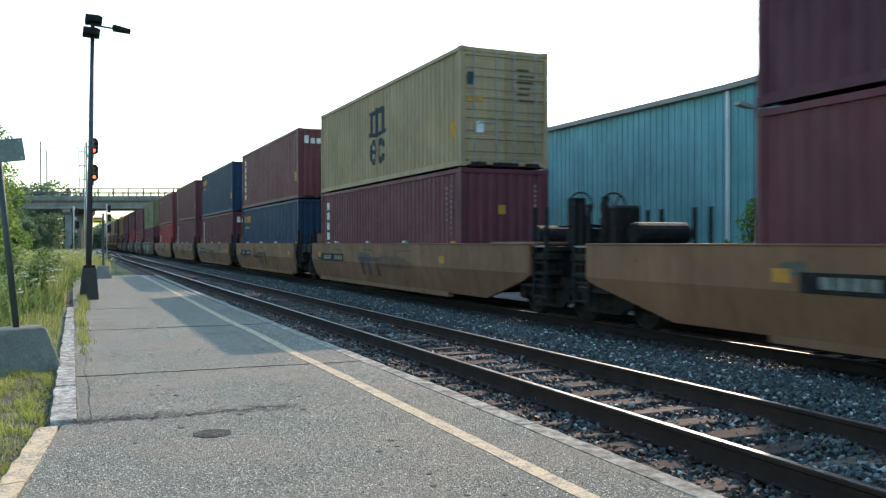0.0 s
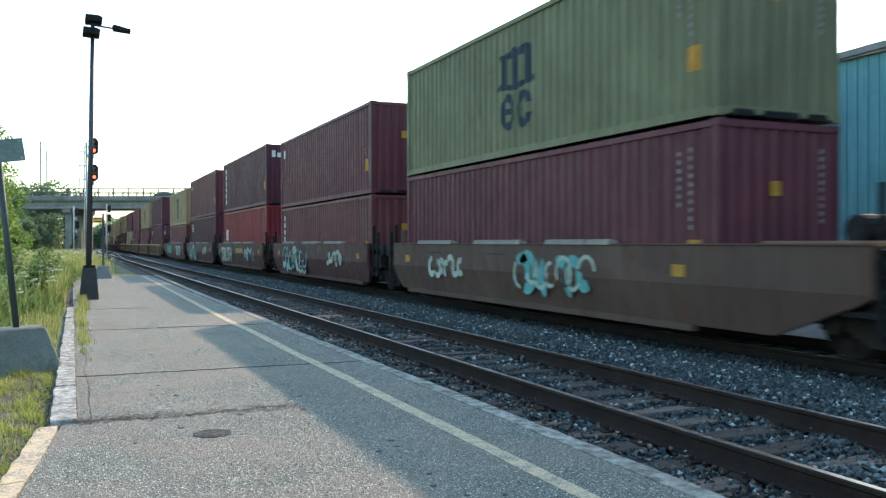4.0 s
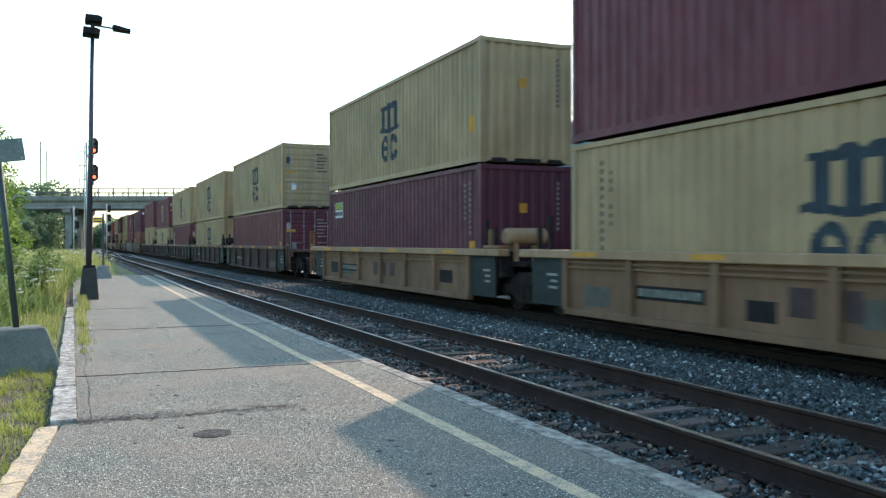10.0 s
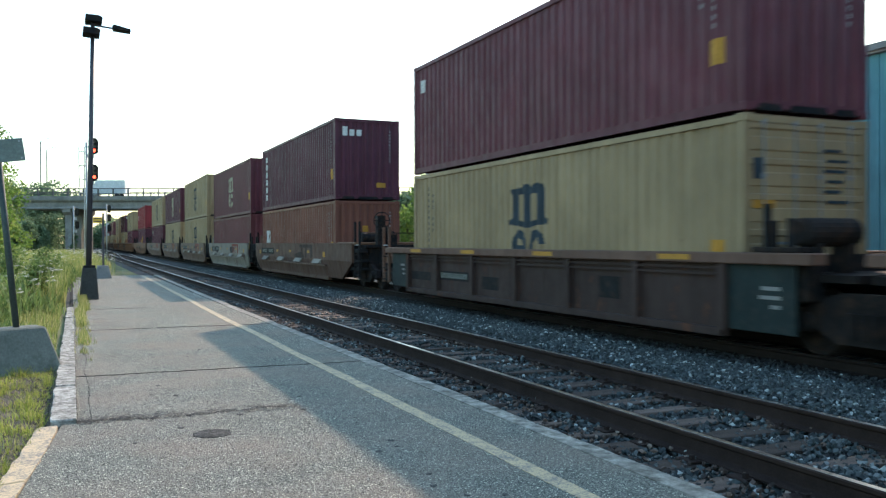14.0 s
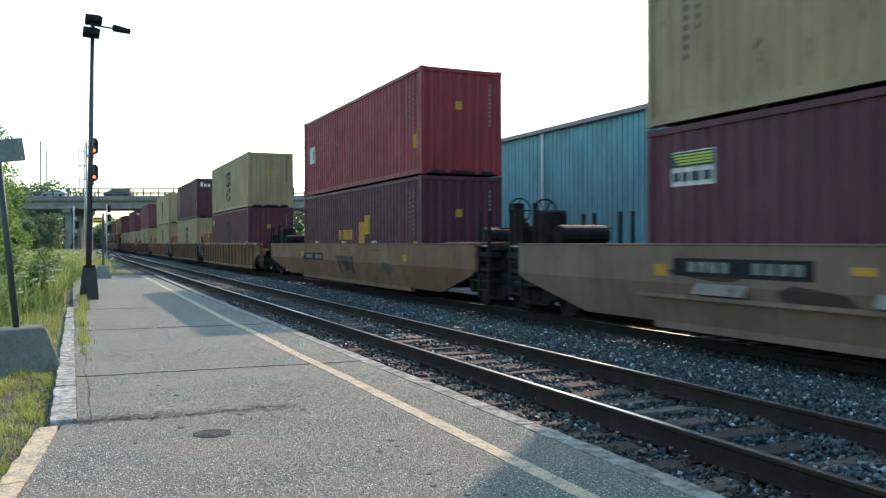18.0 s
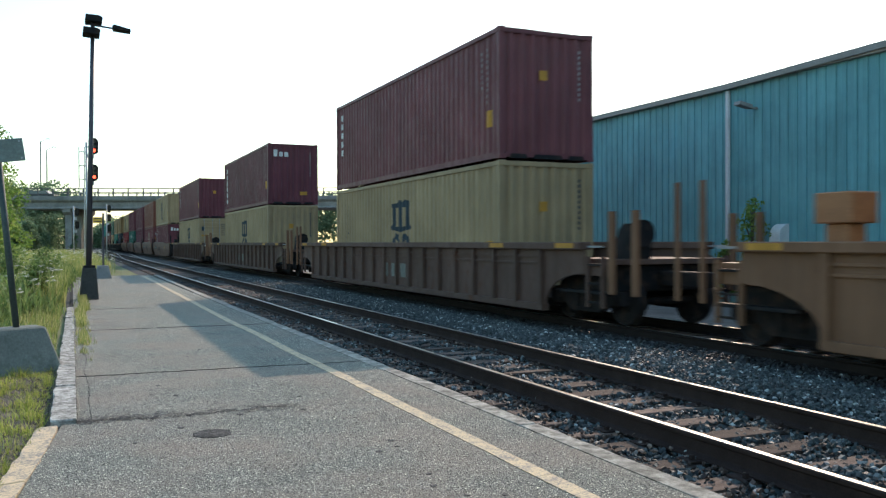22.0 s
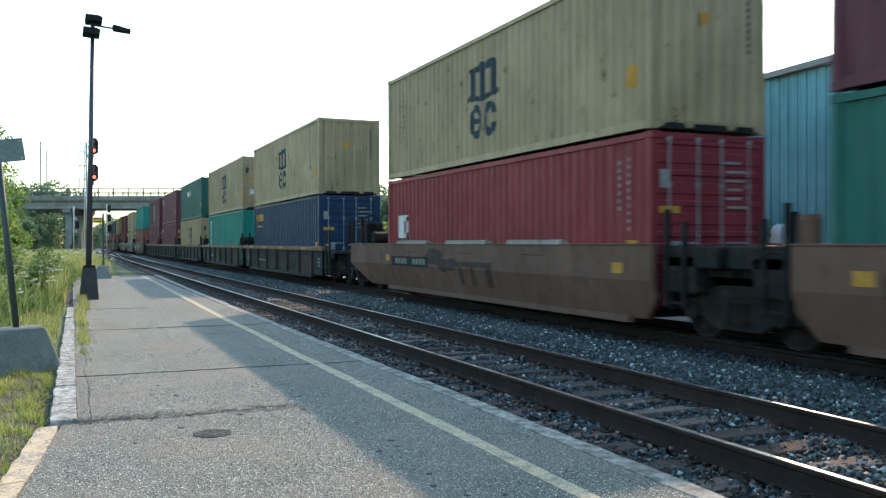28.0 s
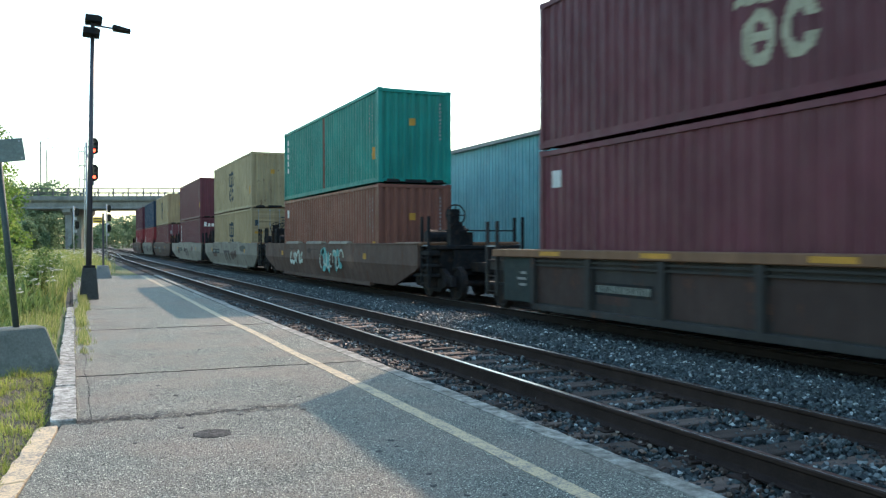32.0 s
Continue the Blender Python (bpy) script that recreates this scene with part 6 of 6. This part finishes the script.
def well_car(kind, shade, s, a, b, extra, joint_ahead, joint_behind):
    mat = CAR[shade]
    shape = {"A": "smooth-sided", "D": "smooth-sided", "B": "wide-silled", "C": "ribbed"}[kind]
    words = f"{CAR_WORDS[shade]} {shape} steel well car" + (" covered in graffiti" if extra in ("truth", "whisky", "scrawl", "scrawl2") else " carrying stacked containers")
    top = thing("well_car", words, "railway car", "well cars of the train")
    if kind in "AD":
        mat = CAR["beige"] if kind == "D" and shade == "tan" else mat
        ya, yb = smooth_car(top, mat, a, b, 1 if kind == "A" else 2, joint_ahead, joint_behind)
    elif kind == "B":
        ya, yb = sill_car(top, CAR["umber"] if shade == "brown" else mat, a, b, shade in ("dark", "grey"))
    else:
        ya, yb = rib_car(top, mat, a, b, "k" in extra, "o" in extra, "x" not in extra, joint_ahead, joint_behind)
    # ends and trucks
    def joint(y, way, reach):
        e = y + way * 0.42
        k = y + way * (reach - 0.1)
        put("bulkhead", boxed("bulkhead", 0.0, W40, min(e, e + way * 0.1), max(e, e + way * 0.1), 0.45, 1.32), M_BLACKSTEEL, top, "black end bulkhead")
        put("end_deck", boxed("joint_deck", 0.15, W40 - 0.15, min(e, k), max(e, k), 0.98, 1.08), M_GRIME, top)
        for x in (-0.16, W40 + 0.08):
            for d, z in ((0.55, 2.0), (0.95, 1.8)):
                f = y + way * d
                put("grab_iron", boxed("grab_iron", x, x + 0.08, f - 0.035, f + 0.035, 0.5, z), M_BLACKSTEEL, top)
            for z in (0.55, 0.95, 1.35):
                f0, f1 = sorted((y + way * 0.55, y + way * 0.95))
                put("rung", boxed("joint_rung", x + 0.02, x + 0.06, f0, f1, z, z + 0.035), M_GRIME, top)
        put("side_block", boxed("side_block", -0.12, 0.25, min(e, e + way * 0.75), max(e, e + way * 0.75), 0.72, 1.30, bevel=0.03), M_BLACKSTEEL, top)
        if kind in "AD":
            put("end_platform", boxed("joint_platform", -0.12, W40 + 0.12, min(e, k), max(e, k), 1.10, 1.44, bevel=0.03), M_BLACKSTEEL, top, "black platform over the joint")
            if way > 0:
                put("drum", stored("joint_drum", lambda bm: (lathe(bm, [(1.3, 0.02), (1.3, 0.15), (1.78, 0.15), (1.85, 0.12), (1.85, 0.02)], "z", 16), {})[-1]), mat, top, "short upright steel drum", pose(0.12, y + 0.42, 0))
    if joint_ahead:
        joint(0.0 if kind != "C" else ya + 0.5, -1, a if kind != "C" else 0.8)
    else:
        end_gear(top, ya + 1.1, -1, M_BLACKSTEEL if kind in "AD" else mat, kind in "AD", 1.42 if kind in "AD" else 1.2, 0.04 if kind == "C" else 0.75)
        truck(top, ya - 0.05 if kind != "C" else ya + 0.55)
    if joint_behind:
        joint(L40 if kind != "C" else yb - 0.5, 1, b if kind != "C" else 0.8)
        bm = bmesh.new()
        if kind == "B":
            lathe(bm, [(0.02, 0.02), (0.02, 0.14), (0.08, 0.19), (0.98, 0.19), (1.04, 0.14), (1.04, 0.02)], "x", 18)
            for v in bm.verts:
                v.co.y += L40 + 2.7
                v.co.z += 1.62
            box(bm, 0.20, 0.30, L40 + 2.55, L40 + 2.85, 1.0, 1.48)
            box(bm, 0.78, 0.88, L40 + 2.55, L40 + 2.85, 1.0, 1.48)
            part("air_tank", bm, CAR["sand"] if shade == "tan" else M_GRIME, top, "air tank on brackets at the car's end")
            bm = bmesh.new()
            box(bm, -0.16, -0.02, L40 + 3.0, L40 + 3.1, 1.08, 1.78)
            box(bm, -0.20, 0.06, L40 + 2.5, L40 + 3.3, 1.36, 1.43)
            part("ladder_bracket", bm, CAR["tan"] if shade == "tan" else M_GRIME, top, bevel=0.01)
        else:
            tube(bm, (0.1, L40 + 0.9, 1.3), (1.3, L40 + 0.9, 1.3), 0.17, seg=12)
            part("brake_cylinder", bm, M_BLACKSTEEL, top, "dark brake cylinder")
        truck(top, L40 + b)
    else:
        end_gear(top, yb - 1.1, 1, M_BLACKSTEEL if kind in "AD" else mat, kind in "AD", 1.42 if kind in "AD" else 1.2, 0.04 if kind == "C" else 0.75)
        truck(top, yb + 0.05 if kind != "C" else yb - 0.55)
    # lettering and paint
    if extra == "truth":
        graffiti(top, "TRUTH", 9.6, 0.45, 1.12, M_SPRAY, 0.92)
        scrawl(top, 3.0, 0.9, 0.5, (M_SPRAY, M_NAVY), 4)
        bm = bmesh.new()
        for i in range(5):
            box(bm, OUT - 0.006, OUT, 4.7 + 0.42 * i, 5.0 + 0.42 * i, 0.95, 1.2)
        part("lettering", bm, M_GOLD, top)
    elif extra == "whisky":
        graffiti(top, "WHISKY", 10.1, 0.55, 1.0, M_SPRAYTEAL, 0.98)
        graffiti(top, "TRUTH", 3.4, 0.45, 1.1, M_SPRAY, 0.92)
    elif extra == "scrawl":
        scrawl(top, 8.8, 0.85, 0.85, (M_SPRAY, M_SPRAYTEAL, M_INK), 7)
        scrawl(top, 3.2, 0.95, 0.4, (M_SPRAY,), 9)
    elif extra == "scrawl2":
        scrawl(top, 4.2, 0.9, 0.62, (M_SPRAYTEAL, M_SPRAY), 12)
        scrawl(top, 9.0, 0.9, 0.4, (M_SPRAY,), 14)
    else:
        bm = bmesh.new()
        face = OUT - 0.006 if kind in "AD" else OUT + 0.074 if kind == "B" else OUT + 0.05
        zt = 0.82 if kind in "AD" else 0.7
        if kind in "AD":
            y, lo, hi = (5.1, 0.50, 1.05) if kind == "A" else (2.1, 0.92, 1.42)
            comb = [(y, lo), (y + 0.3, lo), (y + 0.3, hi - 0.12), (y + 0.86, hi - 0.12), (y + 0.86, lo), (y + 1.06, lo), (y + 1.06, hi - 0.12),
                    (y + 1.46, hi - 0.12), (y + 1.46, lo), (y + 1.66, lo), (y + 1.66, hi - 0.12), (y + 1.9, hi - 0.12), (y + 1.9, hi), (y, hi)]
            slab(bm, comb, "x", face, face + 0.005)
            fold(bm)
        else:
            for y in (5.0, 5.7, 6.4):
                box(bm, face, face + 0.005, y + 0.05, y + 0.45, zt - 0.16, zt + 0.22)
        part("lettering", bm, M_DULLDARK if shade in ("tan", "pale") and kind != "D" else M_DULLRED if shade in ("tan", "pale") else CAR["umber"] if shade in ("dark", "brown") else M_DULLDARK if kind == "B" else M_FADED, top, "faded lettering")
        if kind in "AD":
            up = 0.14 if kind == "D" else 0.0
            p = put("number_board", boxed("number_board", OUT - 0.006, OUT, 8.6, 11.2, 0.86 + up, 1.12 + up), M_BLACKSTEEL, top, "dark board with pale lettering")
            bm = bmesh.new()
            for y0 in (8.75, 8.98, 9.21, 9.44, 10.05, 10.27, 10.49, 10.71):
                box(bm, OUT - 0.010, OUT - 0.007, y0, y0 + 0.17, 0.92 + up, 1.07 + up)
            part("lettering", bm, M_FADED, p)
    MOVERS.append((top, SIDE, s, 0.0))
    return top


# front end of each stack at the start, upper and lower box, car
E = "e"
STACKS = [
    (-3.55, "purple", "", "maroon", "", "A", "tan", ""),
    (18.06, "yellow", "ed", "maroon", "b", "A", "tan", ""),
    (33.73, "oxide", "t", "blue", "g", "A", "tan", ""),
    (49.07, "blue", "g", "maroon", "t", "A", "tan", ""),
    (64.71, "maroon", "w", "maroon", "b", "A", "tan", ""),
    (80.32, "oxide", "s", "red", "c", "A", "tan", ""),
    (100.00, "olive", "e", "maroon", "", "A", "grey", "scrawl2"),
    (115.22, "maroon", "s", "oxide", "w0", "A", "wine", "scrawl"),
    (130.47, "purple", "t", "red", "c", "A", "wine", "truth"),
    (145.84, "maroon", "s", "purple", "l", "A", "wine", "scrawl"),
    (160.86, "yellow", "e", "oxide", "w0", "A", "wine", "whisky"),
    (180.62, "purple", "s", "purple", "ld", "B", "tan", ""),
    (196.43, "yellow", "e", "oxide", "w", "B", "tan", ""),
    (212.01, "oxide", "s", "maroon", "wd", "B", "tan", ""),
    (227.63, "maroon", "", "yellow", "e", "B", "tan", ""),
    (243.60, "yellow", "e", "purple", "l", "B", "tan", ""),
    (263.12, "yellow", "ed", "maroon", "d0", "B", "brown", ""),
    (278.71, "yellow", "e", "yellow", "e0", "B", "brown", ""),
    (294.31, "yellow", "e", "maroon", "xqd0", "B", "brown", ""),
    (310.27, "maroon", "ed", "yellow", "e0", "B", "brown", ""),
    (326.10, "maroon", "s", "yellow", "ed", "B", "brown", ""),
    (345.69, "purple", "t", "brick", "c0", "D", "brown", ""),
    (360.90, "maroon", "e", "oxide", "0", "D", "pale", ""),
    (376.21, "yellow", "e", "yellow", "e", "D", "tan", ""),
    (391.47, "purple", "e", "yellow", "e", "D", "tan", ""),
    (406.70, "rusty", "e", "purple", "l", "D", "tan", ""),
    (428.41, "red", "c", "purple", "y", "A", "tan", ""),
    (452.29, "yellow", "e", "maroon", "Es", "C", "tan", "o"),
    (471.83, "purple", "t", "yellow", "e", "C", "tan", "o"),
    (491.41, "rusty", "e", "yellow", "e", "C", "tan", "o"),
    (514.61, "oxide", "w", "yellow", "e", "C", "grey", "k"),
    (537.99, "maroon", "t", "yellow", "e", "C", "grey", "k"),
    (561.29, "maroon", "w", "yellow", "ed", "C", "grey", "kx"),
    (582.71, "yellow", "e", "maroon", "t", "A", "brown", ""),
    (598.47, "brick", "w", "oxide", "ed", "A", "brown", ""),
    (614.00, "maroon", "", "purple", "", "A", "brown", ""),
    (629.71, "maroon", "s", "green", "k", "A", "brown", ""),
    (645.37, "rusty", "e", "red", "cd", "A", "brown", ""),
    (665.05, "rusty", "e", "blue", "gd", "B", "dark", ""),
    (680.38, "rusty", "ed", "teal", "B", "B", "dark", ""),
    (696.11, "green", "k", "yellow", "ed", "B", "dark", ""),
    (711.89, "maroon", "l", "maroon", "sd", "B", "dark", ""),
    (727.32, "maroon", "e", "maroon", "sd", "B", "dark", ""),
    (749.04, "teal", "wm", "brick", "s", "A", "grey", "scrawl2"),
    (768.57, "rusty", "e", "yellow", "ed", "A", "pale", ""),
    (787.32, "maroon", "", "maroon", "t", "A", "pale", ""),
    (809.02, "yellow", "e", "oxide", "d", "A", "grey", ""),
    (824.57, "blue", "", "red", "c", "A", "pale", ""),
    (840.72, "purple", "", "red", "c", "A", "grey", ""),
]


def train():
    n = len(STACKS)
    for i, (s, up, um, lo, lm, kind, shade, extra) in enumerate(STACKS):
        gap_a = (s - STACKS[i - 1][0] - L40) if i else 7.4
        gap_b = (STACKS[i + 1][0] - s - L40) if i < n - 1 else 7.4
        h = LOW if "0" in lm else HIGH      # 0: a low box below
        floor = FLOOR + (0.07 if extra == "o" else 0.0)
        container(lo, h, lm, s, floor, True)
        container(up, HIGH, um, s, floor + h + 0.032, False)
        long_a = i > 0 and kind == "C" and STACKS[i - 1][5] == "C" and gap_a < 8.5
        long_b = i < n - 1 and kind == "C" and STACKS[i + 1][5] == "C" and gap_b < 8.5
        well_car(kind, shade, s, gap_a / 2, gap_b / 2, extra, gap_a < 4.6 or long_a, gap_b < 4.6 or long_b)


train()


# ---- vehicles on the bridge ----
def vehicle(name, label, outline, glass, width, body_mat, wheels, y):
    """Built along x; the outline is its side view."""
    top = thing(name, label, "vehicle")
    bm = bmesh.new()
    slab(bm, outline, "y", -width / 2, width / 2)
    part("body", bm, body_mat, top, bevel=0.05)
    for g in glass:
        bm = bmesh.new()
        slab(bm, g, "y", -width / 2 - 0.01, width / 2 + 0.01)
        part("window", bm, M_GLASS, top, "dark vehicle glass")
    for x, r in wheels:
        for sy in (-1, 1):
            bm = bmesh.new()
            lathe(bm, [(-0.1, 0.2), (-0.1, r), (0.1, r), (0.1, 0.2)], "y", 16)
            part("wheel", bm, M_RUBBER, top, m=pose(x, sy * (width / 2 - 0.08), r))
    return top


CAR_SIDE = [(-2.2, 0.35), (2.2, 0.35), (2.2, 0.75), (1.9, 0.9), (1.0, 1.0), (0.4, 1.45), (-1.0, 1.47), (-1.8, 1.05), (-2.2, 0.95)]
CAR_GLASS = [[(0.85, 1.02), (0.38, 1.38), (-0.2, 1.4), (-0.2, 1.02)], [(-0.3, 1.02), (-0.3, 1.4), (-0.95, 1.4), (-1.5, 1.05)]]
SUV_SIDE = [(-2.4, 0.4), (2.4, 0.4), (2.4, 1.0), (1.5, 1.12), (0.9, 1.7), (-2.1, 1.75), (-2.4, 1.1)]
SUV_GLASS = [[(1.3, 1.15), (0.85, 1.62), (0.1, 1.64), (0.1, 1.15)], [(0.0, 1.15), (0.0, 1.64), (-1.9, 1.66), (-2.1, 1.15)]]
BOX_SIDE = [(-3.6, 0.75), (1.5, 0.75), (1.5, 0.45), (3.4, 0.45), (3.4, 1.4), (3.0, 2.2), (1.7, 2.3), (1.6, 3.1), (-3.6, 3.1)]
BOX_GLASS = [[(3.25, 1.5), (2.9, 2.1), (2.2, 2.15), (2.2, 1.45)]]
ROADERS = [
    (vehicle("car", "silver car driving over the bridge", CAR_SIDE, CAR_GLASS, 1.8, M_CARSILVER, ((-1.35, 0.33), (1.35, 0.33)), 0), 9.0, 208, -185),
    (vehicle("dark_car", "dark car driving over the bridge", CAR_SIDE, CAR_GLASS, 1.8, M_CARDARK, ((-1.35, 0.33), (1.35, 0.33)), 0), 3.0, 132, 137),
    (vehicle("car", "pale car driving over the bridge", CAR_SIDE, CAR_GLASS, 1.8, M_CARSILVER, ((-1.35, 0.33), (1.35, 0.33)), 0), 18.0, 86, -186),
    (vehicle("dark_car", "dark tall car driving over the bridge", SUV_SIDE, SUV_GLASS, 1.9, M_CARDARK, ((-1.45, 0.36), (1.45, 0.36)), 0), 18.0, 200, -165),
    (vehicle("box_truck", "white box truck driving over the bridge", BOX_SIDE, BOX_GLASS, 2.3, M_CARWHITE, ((-2.2, 0.42), (2.4, 0.42)), 0), 14.0, 178, -172),
    (vehicle("dark_car", "dark car driving over the bridge", SUV_SIDE, SUV_GLASS, 1.9, M_CARDARK, ((-1.45, 0.36), (1.45, 0.36)), 0), 16.5, 204, 150),
    (vehicle("pickup_truck", "dark pickup truck driving over the bridge", SUV_SIDE, SUV_GLASS, 2.0, M_CARDARK, ((-1.5, 0.4), (1.5, 0.4)), 0), 23.0, 204, 166),
]


def motions():
    """The train rolls past at a steady speed; vehicles cross the bridge."""
    for ob, x, s, z in MOVERS:
        walk(ob, [(0, pose(x, s, z)), (CLIP, pose(x, s - SPEED * CLIP, z))])
    for ob, t, col, rate in ROADERS:
        lane = 2.4 if rate < 0 else 8.4
        turn = BR_TURN + (180 if rate < 0 else 0)
        def at(u):
            x = max(-108.0, min(58.0, ((col - 784) / 1472 + rate * (u - t) / 1472) * 144))
            p = BR + R_WAY * x + F_WAY * lane
            return pose(p.x, p.y, 9.36, 0, 0, turn)
        first, last = sorted(max(0.0, min(CLIP, t + (edge - col) / rate)) for edge in (-318, 1376))
        span = sorted({0.0, CLIP, *[first + (last - first) * i / 12 for i in range(13)]})
        walk(ob, [(u, at(u)) for u in span])


motions()
